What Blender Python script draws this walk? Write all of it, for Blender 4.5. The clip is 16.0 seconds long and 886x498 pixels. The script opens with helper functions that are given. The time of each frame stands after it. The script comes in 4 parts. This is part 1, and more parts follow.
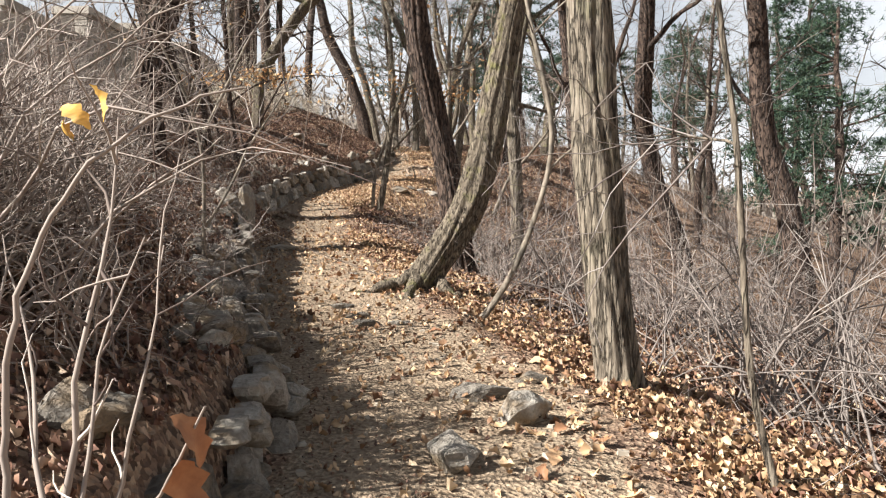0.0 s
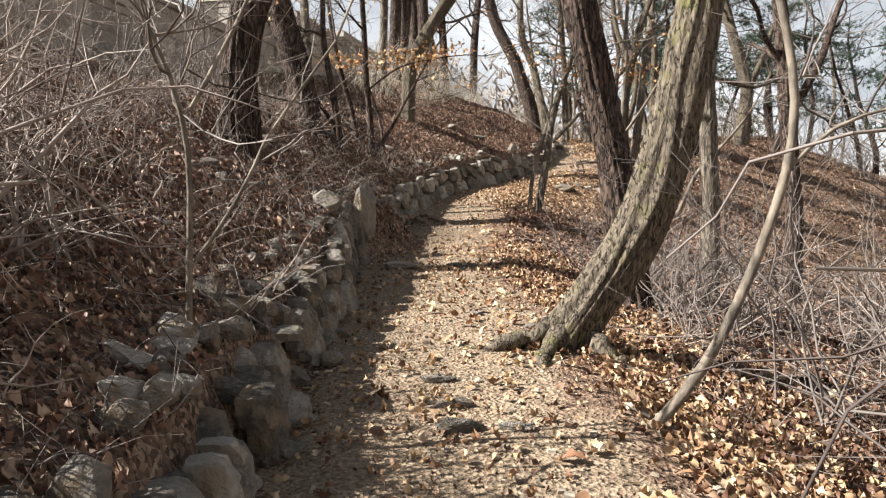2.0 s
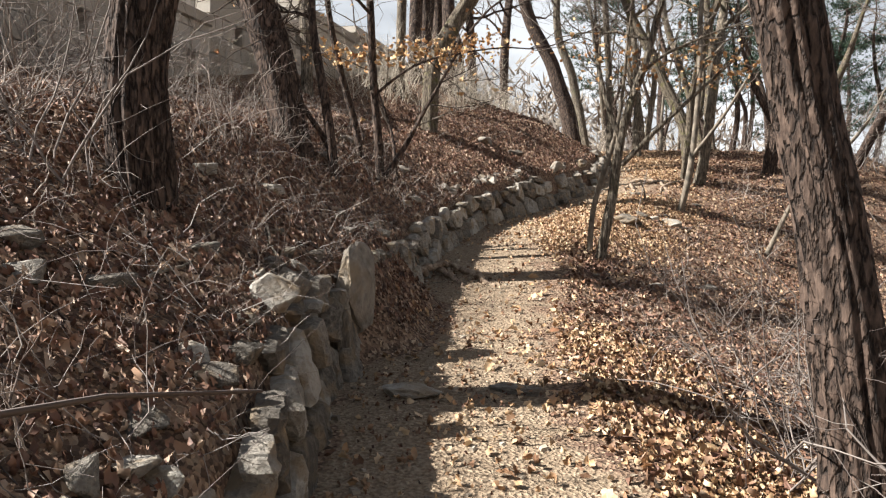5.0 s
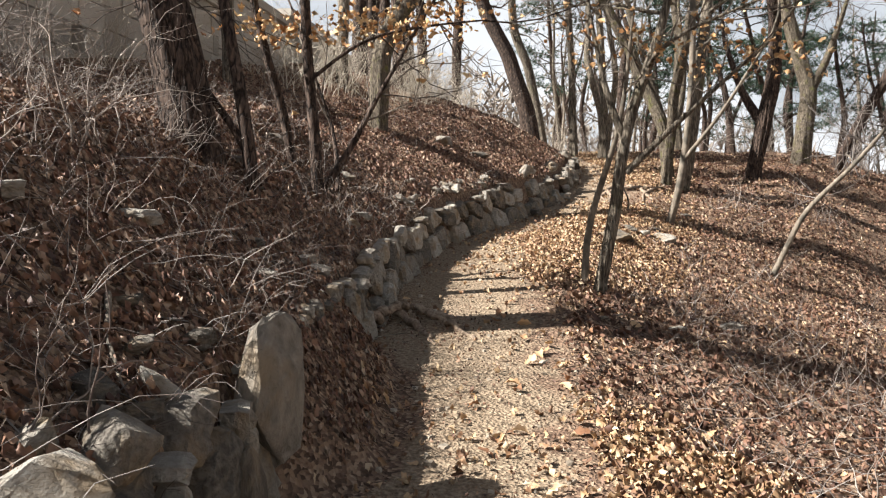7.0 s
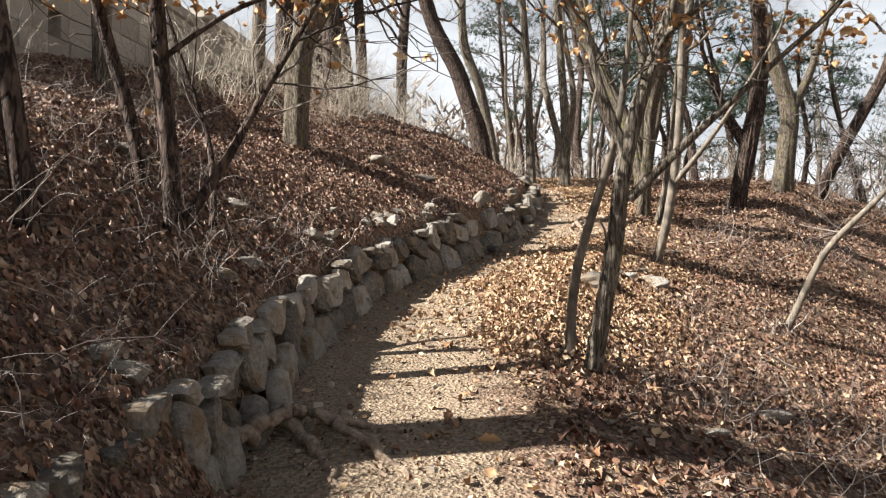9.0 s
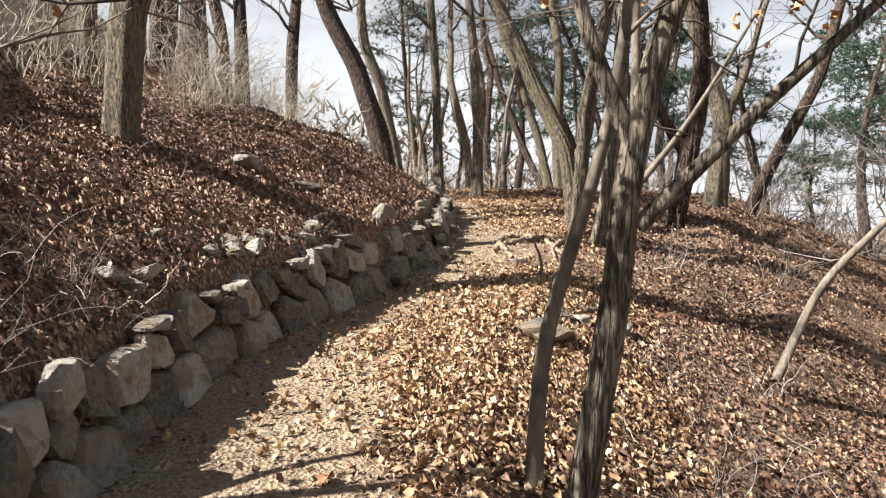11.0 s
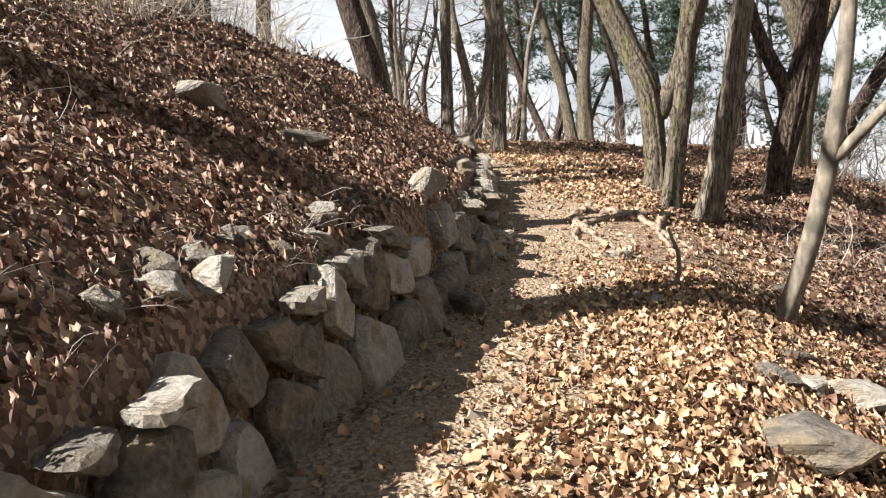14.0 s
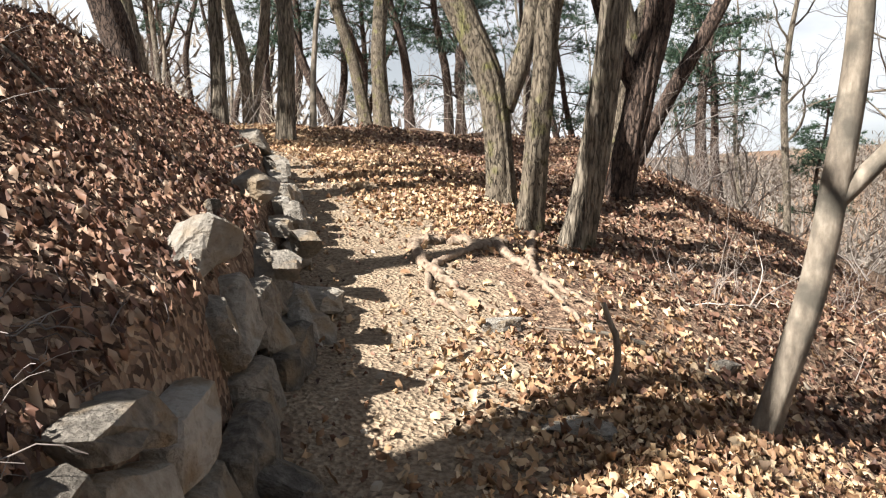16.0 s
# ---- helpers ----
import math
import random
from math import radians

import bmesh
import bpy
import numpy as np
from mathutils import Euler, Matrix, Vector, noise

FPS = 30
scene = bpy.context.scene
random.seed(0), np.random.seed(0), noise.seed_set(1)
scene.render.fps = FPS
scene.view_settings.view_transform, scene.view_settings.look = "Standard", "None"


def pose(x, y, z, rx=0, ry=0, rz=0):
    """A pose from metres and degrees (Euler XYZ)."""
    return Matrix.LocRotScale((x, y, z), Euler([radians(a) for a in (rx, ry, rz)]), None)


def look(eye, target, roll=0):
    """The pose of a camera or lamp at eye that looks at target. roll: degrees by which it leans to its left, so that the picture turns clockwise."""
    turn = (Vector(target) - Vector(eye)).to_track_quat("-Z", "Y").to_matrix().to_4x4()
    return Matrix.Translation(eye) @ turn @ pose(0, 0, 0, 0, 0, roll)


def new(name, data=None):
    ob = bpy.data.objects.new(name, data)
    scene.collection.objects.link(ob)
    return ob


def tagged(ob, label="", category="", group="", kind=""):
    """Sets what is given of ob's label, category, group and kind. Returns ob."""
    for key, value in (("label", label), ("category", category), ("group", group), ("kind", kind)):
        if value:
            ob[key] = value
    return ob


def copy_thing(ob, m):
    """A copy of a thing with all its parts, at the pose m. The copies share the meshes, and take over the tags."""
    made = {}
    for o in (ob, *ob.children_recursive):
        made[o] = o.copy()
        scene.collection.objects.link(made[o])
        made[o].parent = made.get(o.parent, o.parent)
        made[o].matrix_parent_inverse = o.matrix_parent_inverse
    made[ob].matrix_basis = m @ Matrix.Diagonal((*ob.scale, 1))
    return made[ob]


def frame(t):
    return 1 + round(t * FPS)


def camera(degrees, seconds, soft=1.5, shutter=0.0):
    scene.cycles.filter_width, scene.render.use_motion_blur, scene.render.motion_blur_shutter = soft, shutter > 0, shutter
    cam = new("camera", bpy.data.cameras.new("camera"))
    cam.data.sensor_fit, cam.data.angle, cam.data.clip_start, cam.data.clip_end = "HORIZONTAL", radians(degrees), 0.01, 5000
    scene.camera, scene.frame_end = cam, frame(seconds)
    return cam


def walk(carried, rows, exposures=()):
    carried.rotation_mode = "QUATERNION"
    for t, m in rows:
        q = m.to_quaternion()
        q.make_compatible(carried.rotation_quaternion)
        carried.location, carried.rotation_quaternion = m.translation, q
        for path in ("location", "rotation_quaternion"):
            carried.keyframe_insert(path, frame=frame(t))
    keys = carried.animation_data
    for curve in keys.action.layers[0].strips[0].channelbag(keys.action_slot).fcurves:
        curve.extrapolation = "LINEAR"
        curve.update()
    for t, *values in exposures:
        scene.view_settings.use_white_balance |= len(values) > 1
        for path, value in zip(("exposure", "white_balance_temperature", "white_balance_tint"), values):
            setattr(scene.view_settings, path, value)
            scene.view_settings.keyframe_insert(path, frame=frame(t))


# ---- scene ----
cam = camera(59.1, 16.0, soft=1.2)
METRES, EYE, TILT, LEAN, TURN = 20.0, 1.4, -2.0, 0.0, 0.0
ROWS = [
    (0.0, 0.0, 0.0, 0.0, -0.0, 0.0, -0.0),
    (0.5, 0.0036, 0.0319, 0.0034, 4.38, -0.66, -0.25),
    (1.0, 0.0043, 0.0634, 0.0073, 5.81, -0.69, -0.42),
    (1.5, 0.0076, 0.0955, 0.0123, 9.38, 0.22, -0.54),
    (2.0, 0.0059, 0.1283, 0.0144, 12.77, -0.57, -0.9),
    (2.5, 0.0038, 0.1608, 0.0201, 15.1, -0.64, -1.05),
    (3.0, -0.0001, 0.1895, 0.0255, 15.76, -0.28, -1.25),
    (3.5, -0.0101, 0.2191, 0.031, 15.74, 0.28, -1.36),
    (4.0, -0.0202, 0.248, 0.0361, 15.65, -0.25, -1.44),
    (6.5, -0.0704, 0.3849, 0.0622, 11.25, 0.05, -1.08),
    (7.0, -0.078, 0.4169, 0.0645, 10.23, -0.16, -1.1),
    (7.5, -0.0826, 0.4495, 0.0667, 8.38, 0.97, -0.92),
    (8.0, -0.0878, 0.4819, 0.0686, 7.69, 0.47, -0.83),
    (8.5, -0.0911, 0.5158, 0.0718, 7.11, 0.81, -0.7),
    (9.0, -0.0919, 0.5486, 0.0762, 6.61, 2.03, -0.8),
    (9.5, -0.0972, 0.5813, 0.0825, 6.06, 1.9, -0.86),
    (10.0, -0.0986, 0.6165, 0.0848, 1.58, 3.3, -0.73),
    (12.5, -0.1164, 0.7621, 0.1065, -1.52, 0.99, -0.69),
    (13.0, -0.1249, 0.7906, 0.1087, -2.02, 0.34, -0.9),
    (13.5, -0.1317, 0.8196, 0.1121, -2.43, -0.21, -0.89),
    (14.0, -0.1387, 0.8489, 0.1153, -2.92, -0.82, -0.86),
    (14.5, -0.1422, 0.8798, 0.1223, -4.31, -1.4, -0.64),
    (15.0, -0.1399, 0.9104, 0.1311, -11.71, -2.08, -0.31),
    (15.5, -0.1414, 0.9396, 0.1355, -14.36, -2.17, -0.17),
    (16.0, -0.1373, 0.9682, 0.1396, -19.45, -2.48, -0.06),
]
walk(cam, [(t, pose(0, 0, EYE, TILT, LEAN, TURN) @ pose(METRES * x, METRES * y, METRES * z, 90 + pitch, roll, yaw)) for t, x, y, z, yaw, pitch, roll in ROWS])

# ---- world, sun, exposure ----
SUN_EL, SUN_AZ = radians(39.2), radians(17.5)   # the sun stands over the uphill bank, a little behind
to_sun = Vector((-math.cos(SUN_EL) * math.cos(SUN_AZ), -math.cos(SUN_EL) * math.sin(SUN_AZ), math.sin(SUN_EL)))
world = bpy.data.worlds.new("sky")
scene.world = world
world.use_nodes = True
wn = world.node_tree
sky = wn.nodes.new("ShaderNodeTexSky")
sky.sky_type, sky.sun_disc, sky.sun_elevation = "NISHITA", False, SUN_EL
sky.sun_rotation = math.atan2(to_sun.x, to_sun.y)
sky.dust_density, sky.air_density = 1.0, 1.0
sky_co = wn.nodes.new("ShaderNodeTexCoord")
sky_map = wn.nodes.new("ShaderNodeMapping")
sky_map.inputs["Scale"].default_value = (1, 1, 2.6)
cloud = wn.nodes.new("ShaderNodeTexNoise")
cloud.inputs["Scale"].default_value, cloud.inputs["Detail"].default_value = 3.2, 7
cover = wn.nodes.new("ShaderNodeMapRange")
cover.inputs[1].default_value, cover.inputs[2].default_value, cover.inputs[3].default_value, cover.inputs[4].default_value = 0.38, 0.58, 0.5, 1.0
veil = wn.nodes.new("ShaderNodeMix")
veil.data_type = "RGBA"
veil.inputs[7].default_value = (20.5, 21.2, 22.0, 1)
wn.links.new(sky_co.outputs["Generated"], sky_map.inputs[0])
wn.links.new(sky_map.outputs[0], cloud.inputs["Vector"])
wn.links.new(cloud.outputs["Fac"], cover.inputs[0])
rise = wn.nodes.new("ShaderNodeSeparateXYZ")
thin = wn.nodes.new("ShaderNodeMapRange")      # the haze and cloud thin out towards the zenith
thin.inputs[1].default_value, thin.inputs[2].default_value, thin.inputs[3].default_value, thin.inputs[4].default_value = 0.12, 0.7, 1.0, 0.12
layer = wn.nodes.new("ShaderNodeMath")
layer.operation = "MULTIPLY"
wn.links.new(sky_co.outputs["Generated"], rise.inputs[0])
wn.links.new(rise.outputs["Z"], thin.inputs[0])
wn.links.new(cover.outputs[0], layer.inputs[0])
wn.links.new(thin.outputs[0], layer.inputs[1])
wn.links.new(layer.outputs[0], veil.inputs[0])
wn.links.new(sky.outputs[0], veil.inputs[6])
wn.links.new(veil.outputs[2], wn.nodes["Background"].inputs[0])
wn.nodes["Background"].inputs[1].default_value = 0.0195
sun = new("sun", bpy.data.lights.new("sun", "SUN"))
sun.data.energy, sun.data.angle, sun.data.color = 5.0, radians(0.53), (1.0, 0.965, 0.915)
sun.matrix_world = look(to_sun * 60, (0, 0, 0))
scene.view_settings.exposure = 1.5


# ---- materials ----
def material(name, ramp, scale, stretch=(1, 1, 1), rough=0.85, bump=0.4, bump_dist=0.02, island=0.0, per_object=0.0, detail=8.0,
             second=None, second_scale=1.2, second_amount=(0.52, 0.66), spec=0.25, crack=0.0, crack_depth=0.65, crack_width=0.16):
    """A rough natural surface: a colour ramp over grain, a second colour in larger patches, and relief."""
    m = bpy.data.materials.new(name)
    m.use_nodes = True
    nt = m.node_tree
    bsdf = nt.nodes["Principled BSDF"]
    co = nt.nodes.new("ShaderNodeTexCoord")
    mp = nt.nodes.new("ShaderNodeMapping")
    mp.inputs["Scale"].default_value = stretch
    source = co.outputs["Object"]
    if per_object:
        own = nt.nodes.new("ShaderNodeObjectInfo")
        shift = nt.nodes.new("ShaderNodeVectorMath")
        shift.operation = "MULTIPLY_ADD"
        shift.inputs[1].default_value = (41, 67, 29)
        nt.links.new(own.outputs["Random"], shift.inputs[0])
        nt.links.new(source, shift.inputs[2])
        source = shift.outputs[0]
    nt.links.new(source, mp.inputs[0])
    grain = nt.nodes.new("ShaderNodeTexNoise")
    grain.inputs["Scale"].default_value, grain.inputs["Detail"].default_value, grain.inputs["Roughness"].default_value = scale, detail, 0.62
    nt.links.new(mp.outputs[0], grain.inputs["Vector"])
    fac = grain.outputs["Fac"]
    for amount, node, out in ((island, "ShaderNodeNewGeometry", "Random Per Island"), (per_object, "ShaderNodeObjectInfo", "Random")):
        if amount:
            rnd = nt.nodes.new(node)
            mix = nt.nodes.new("ShaderNodeMix")
            mix.inputs[0].default_value = amount
            nt.links.new(fac, mix.inputs[2])
            nt.links.new(rnd.outputs[out], mix.inputs[3])
            fac = mix.outputs[0]
    cr = nt.nodes.new("ShaderNodeValToRGB")
    while len(cr.color_ramp.elements) < len(ramp):
        cr.color_ramp.elements.new(0.5)
    for e, (p, c) in zip(cr.color_ramp.elements, ramp):
        e.position, e.color = p, (*c, 1)
    nt.links.new(fac, cr.inputs[0])
    colour = cr.outputs[0]
    if second:
        patch = nt.nodes.new("ShaderNodeTexNoise")
        patch.inputs["Scale"].default_value, patch.inputs["Detail"].default_value = second_scale, 5
        nt.links.new(source, patch.inputs["Vector"])
        rng = nt.nodes.new("ShaderNodeMapRange")
        rng.inputs[1].default_value, rng.inputs[2].default_value = second_amount
        nt.links.new(patch.outputs["Fac"], rng.inputs[0])
        mix = nt.nodes.new("ShaderNodeMix")
        mix.data_type = "RGBA"
        nt.links.new(rng.outputs[0], mix.inputs[0])
        nt.links.new(colour, mix.inputs[6])
        mix.inputs[7].default_value = (*second, 1)
        colour = mix.outputs[2]
    relief = grain.outputs["Fac"]
    if crack:
        wv = nt.nodes.new("ShaderNodeMix")
        wv.data_type = "VECTOR"
        wv.inputs[0].default_value = 0.06
        nt.links.new(mp.outputs[0], wv.inputs[4])
        nt.links.new(grain.outputs["Color"], wv.inputs[5])
        cell = nt.nodes.new("ShaderNodeTexNoise")
        cell.inputs["Scale"].default_value, cell.inputs["Detail"].default_value = crack, 3
        nt.links.new(wv.outputs[1], cell.inputs["Vector"])
        mid = nt.nodes.new("ShaderNodeMath")
        mid.operation = "SUBTRACT"
        mid.inputs[1].default_value = 0.5
        nt.links.new(cell.outputs["Fac"], mid.inputs[0])
        away = nt.nodes.new("ShaderNodeMath")
        away.operation = "ABSOLUTE"
        nt.links.new(mid.outputs[0], away.inputs[0])
        cut = nt.nodes.new("ShaderNodeMapRange")
        cut.inputs[2].default_value, cut.inputs[3].default_value = crack_width, 1 - crack_depth
        nt.links.new(away.outputs[0], cut.inputs[0])
        dark = nt.nodes.new("ShaderNodeMix")
        dark.data_type, dark.blend_type = "RGBA", "MULTIPLY"
        dark.inputs[0].default_value = 1
        nt.links.new(colour, dark.inputs[6])
        nt.links.new(cut.outputs[0], dark.inputs[7])
        colour = dark.outputs[2]
        both = nt.nodes.new("ShaderNodeMath")
        both.operation = "MULTIPLY_ADD"
        both.inputs[1].default_value = 0.5
        nt.links.new(grain.outputs["Fac"], both.inputs[0])
        nt.links.new(cut.outputs[0], both.inputs[2])
        relief = both.outputs[0]
    nt.links.new(colour, bsdf.inputs["Base Color"])
    bsdf.inputs["Roughness"].default_value = rough
    bsdf.inputs["Specular IOR Level"].default_value = spec
    if bump:
        bp = nt.nodes.new("ShaderNodeBump")
        bp.inputs["Strength"].default_value, bp.inputs["Distance"].default_value = bump, bump_dist
        nt.links.new(relief, bp.inputs["Height"])
        nt.links.new(bp.outputs[0], bsdf.inputs["Normal"])
    return m


def ground_material():
    """Trodden earth along the trail, leaf mould elsewhere, told apart by the trail attribute."""
    m = bpy.data.materials.new("forest_ground")
    m.use_nodes = True
    nt, L = m.node_tree, m.node_tree.links
    bsdf = nt.nodes["Principled BSDF"]
    co = nt.nodes.new("ShaderNodeTexCoord")

    def noise_node(scale, detail=6):
        n = nt.nodes.new("ShaderNodeTexNoise")
        n.inputs["Scale"].default_value, n.inputs["Detail"].default_value = scale, detail
        L.new(co.outputs["Object"], n.inputs["Vector"])
        return n

    def ramp_node(src, stops):
        r = nt.nodes.new("ShaderNodeValToRGB")
        while len(r.color_ramp.elements) < len(stops):
            r.color_ramp.elements.new(0.5)
        for e, (p, c) in zip(r.color_ramp.elements, stops):
            e.position, e.color = p, (*c, 1)
        L.new(src, r.inputs[0])
        return r.outputs[0]

    fine, coarse = noise_node(38, 9), noise_node(2.2, 5)
    earth = ramp_node(fine.outputs["Fac"], [(0.28, (0.15, 0.108, 0.075)), (0.5, (0.29, 0.218, 0.15)), (0.72, (0.41, 0.33, 0.235))])
    cells = nt.nodes.new("ShaderNodeTexVoronoi")
    cells.inputs["Scale"].default_value = 42
    warp = nt.nodes.new("ShaderNodeMix")
    warp.data_type = "VECTOR"
    warp.inputs[0].default_value = 0.06
    L.new(co.outputs["Object"], warp.inputs[4])
    L.new(noise_node(9).outputs["Color"], warp.inputs[5])
    L.new(warp.outputs[1], cells.inputs["Vector"])
    sep = nt.nodes.new("ShaderNodeSeparateColor")
    L.new(cells.outputs["Color"], sep.inputs[0])
    mould = ramp_node(sep.outputs[0], [(0.0, (0.075, 0.05, 0.036)), (0.4, (0.17, 0.11, 0.078)), (0.75, (0.27, 0.18, 0.122)), (1.0, (0.38, 0.28, 0.195))])
    att = nt.nodes.new("ShaderNodeAttribute")
    att.attribute_name = "trail"
    edge = nt.nodes.new("ShaderNodeMath")
    edge.operation = "ADD"
    L.new(att.outputs["Fac"], edge.inputs[0])
    wob = nt.nodes.new("ShaderNodeMapRange")
    wob.inputs[1].default_value, wob.inputs[2].default_value, wob.inputs[3].default_value, wob.inputs[4].default_value = 0.3, 0.7, -0.45, 0.45
    L.new(coarse.outputs["Fac"], wob.inputs[0])
    L.new(wob.outputs[0], edge.inputs[1])
    clampn = nt.nodes.new("ShaderNodeMapRange")
    clampn.inputs[1].default_value, clampn.inputs[2].default_value = 0.35, 0.65
    L.new(edge.outputs[0], clampn.inputs[0])
    mix = nt.nodes.new("ShaderNodeMix")
    mix.data_type = "RGBA"
    L.new(clampn.outputs[0], mix.inputs[0])
    L.new(mould, mix.inputs[6])
    L.new(earth, mix.inputs[7])
    L.new(mix.outputs[2], bsdf.inputs["Base Color"])
    bsdf.inputs["Roughness"].default_value, bsdf.inputs["Specular IOR Level"].default_value = 0.95, 0.1
    bump = nt.nodes.new("ShaderNodeBump")
    bump.inputs["Strength"].default_value, bump.inputs["Distance"].default_value = 0.7, 0.03
    add = nt.nodes.new("ShaderNodeMath")
    add.operation = "ADD"
    L.new(fine.outputs["Fac"], add.inputs[0])
    L.new(cells.outputs["Distance"], add.inputs[1])
    L.new(add.outputs[0], bump.inputs["Height"])
    L.new(bump.outputs[0], bsdf.inputs["Normal"])
    return m


GROUND = ground_material()
BARK = material("furrowed_bark", [(0.33, (0.05, 0.04, 0.03)), (0.48, (0.17, 0.14, 0.105)), (0.66, (0.31, 0.265, 0.205))], 9, (4.5, 4.5, 0.7), bump=0.9, bump_dist=0.03,
                second=(0.17, 0.155, 0.095), second_scale=2.6, second_amount=(0.56, 0.72), crack=6, crack_depth=0.62, crack_width=0.06)
BARK_MOSSY = material("mossy_bark", [(0.3, (0.06, 0.047, 0.034)), (0.5, (0.14, 0.113, 0.082)), (0.7, (0.25, 0.21, 0.155))], 14, (3.2, 3.2, 0.9), bump=1.0, bump_dist=0.035,
                      second=(0.15, 0.145, 0.045), second_scale=6, second_amount=(0.55, 0.78), crack=10, crack_depth=0.7, crack_width=0.03)
# the dark second patches put a trunk's shadow pattern into the bark colour
BARK_SMOOTH = material("smooth_grey_bark_shadow_patches", [(0.3, (0.11, 0.09, 0.07)), (0.52, (0.21, 0.175, 0.135)), (0.75, (0.33, 0.285, 0.225))], 7, (3, 3, 1.2), bump=0.6, bump_dist=0.015, second=(0.10, 0.088, 0.07), second_scale=5, second_amount=(0.48, 0.62))
BARK_DARK = material("dark_pine_bark", [(0.3, (0.03, 0.022, 0.018)), (0.5, (0.09, 0.062, 0.048)), (0.72, (0.18, 0.125, 0.095))], 8, (4, 4, 1.2), bump=1.0, bump_dist=0.03, crack=5, crack_depth=0.75, crack_width=0.07)
TWIG = material("bare_twigs", [(0.25, (0.085, 0.067, 0.06)), (0.5, (0.175, 0.147, 0.13)), (0.8, (0.33, 0.295, 0.265))], 3, bump=0, island=0.7)
TWIG_DARK = material("dark_branches", [(0.25, (0.055, 0.043, 0.035)), (0.5, (0.13, 0.105, 0.085)), (0.8, (0.24, 0.20, 0.165))], 3, bump=0, island=0.6)
BRAMBLE = material("dry_bramble_stems", [(0.2, (0.10, 0.07, 0.06)), (0.5, (0.24, 0.195, 0.165)), (0.85, (0.50, 0.44, 0.385))], 4, bump=0, island=0.75)
LEAF = material("fallen_oak_leaves", [(0.1, (0.05, 0.027, 0.02)), (0.35, (0.135, 0.068, 0.045)), (0.55, (0.215, 0.115, 0.073)), (0.72, (0.30, 0.19, 0.125)), (0.93, (0.44, 0.34, 0.25))],
                22, bump=0.3, bump_dist=0.004, island=0.78, rough=0.6, spec=0.35)
# lit copy of the fallen leaves: sunlight is put into the paler tan
LEAF_SUNLIT = material("sunlit_tan_leaves", [(0.1, (0.12, 0.06, 0.035)), (0.35, (0.27, 0.155, 0.085)), (0.62, (0.46, 0.305, 0.17)), (0.95, (0.64, 0.51, 0.35))],
                     22, bump=0.3, bump_dist=0.004, island=0.75, rough=0.6, spec=0.35)
LEAF_ORANGE = material("withered_orange_leaves", [(0.1, (0.36, 0.17, 0.07)), (0.5, (0.56, 0.34, 0.16)), (0.9, (0.72, 0.53, 0.3))], 18, bump=0, island=0.8, rough=0.6)
NEEDLE = material("pine_needles", [(0.2, (0.016, 0.036, 0.026)), (0.6, (0.036, 0.066, 0.04)), (0.9, (0.075, 0.11, 0.06))], 3, bump=0, island=0.7, rough=0.5)
STONE = material("grey_fieldstone", [(0.3, (0.11, 0.095, 0.078)), (0.5, (0.27, 0.24, 0.20)), (0.7, (0.44, 0.405, 0.35))], 7, bump=1.0, bump_dist=0.045, per_object=0.42,
                 second=(0.27, 0.205, 0.135), second_scale=1.5, second_amount=(0.5, 0.66), detail=12)
ASHLAR = material("pale_granite_ashlar", [(0.25, (0.30, 0.275, 0.235)), (0.55, (0.42, 0.385, 0.335)), (0.8, (0.53, 0.49, 0.43))], 14, bump=0.5, bump_dist=0.015, per_object=0.4)
# dark at the block joints; in the loopholes its colour stands for shade
DARK_CORE = material("joint_core_loophole_shade", [(0.3, (0.07, 0.06, 0.05)), (0.7, (0.15, 0.13, 0.11))], 9)
ROOT = material("weathered_root", [(0.3, (0.12, 0.085, 0.06)), (0.5, (0.27, 0.2, 0.145)), (0.75, (0.43, 0.35, 0.26))], 8, (3, 3, 3), bump=0.8, bump_dist=0.02)

# ---- plan ----
WALL_Y = [-40, -6, 0, 3.7, 5.6, 7.8, 9, 10.5, 12, 14, 16.8, 18.5, 19.75, 22, 23.8, 26, 28.5, 32, 40, 60, 120]
WALL_X = [-3, -1.3, -.75, -.7, -1.32, -1.88, -2.15, -2.65, -2.95, -3.25, -3.5, -3.45, -3.2, -2.45, -2.0, -1.75, -1.75, -2.3, -4, -9, -30]
TRAIL_Y = [-60, -10, 0, 3.5, 6.7, 8, 10.5, 14.4, 17, 18.5, 20, 22, 23.5, 26, 28.3, 34, 45, 70, 120]
TRAIL_Z = [-6, -1, -.02, .33, .61, .73, .97, 1.3, 1.73, 1.97, 2.2, 2.5, 2.77, 3.35, 3.78, 4.6, 5.4, 5.8, 4]
RISE_Y = [-40, 0, 3.7, 5.3, 8, 10.5, 12, 14, 16.6, 18, 20, 22, 23.5, 26, 28.5, 32, 40]
RISE_H = [.42, .42, .42, .44, .48, .7, .7, .62, .58, .55, .62, .6, .48, .42, .2, .1, 0]
BANK_Y, BANK_S = [-40, 0, 8, 10.5, 13, 15, 17, 18.5, 20, 24, 30], [.55, .55, .58, .66, .78, .8, .8, .7, .52, .6, .6]
SLUMP_Y, SLUMP_S = [11.5, 12.2, 13.9, 14.8], [0, .55, .5, 0]      # where leaves and earth have slid over the wall
FALL_Y, FALL_S = [-40, 0, 8, 16, 21, 24, 28, 34, 50], [.2, .2, .2, .27, .38, .22, .06, 0, 0]


def wall_x(y):
    return np.interp(y, WALL_Y, WALL_X)


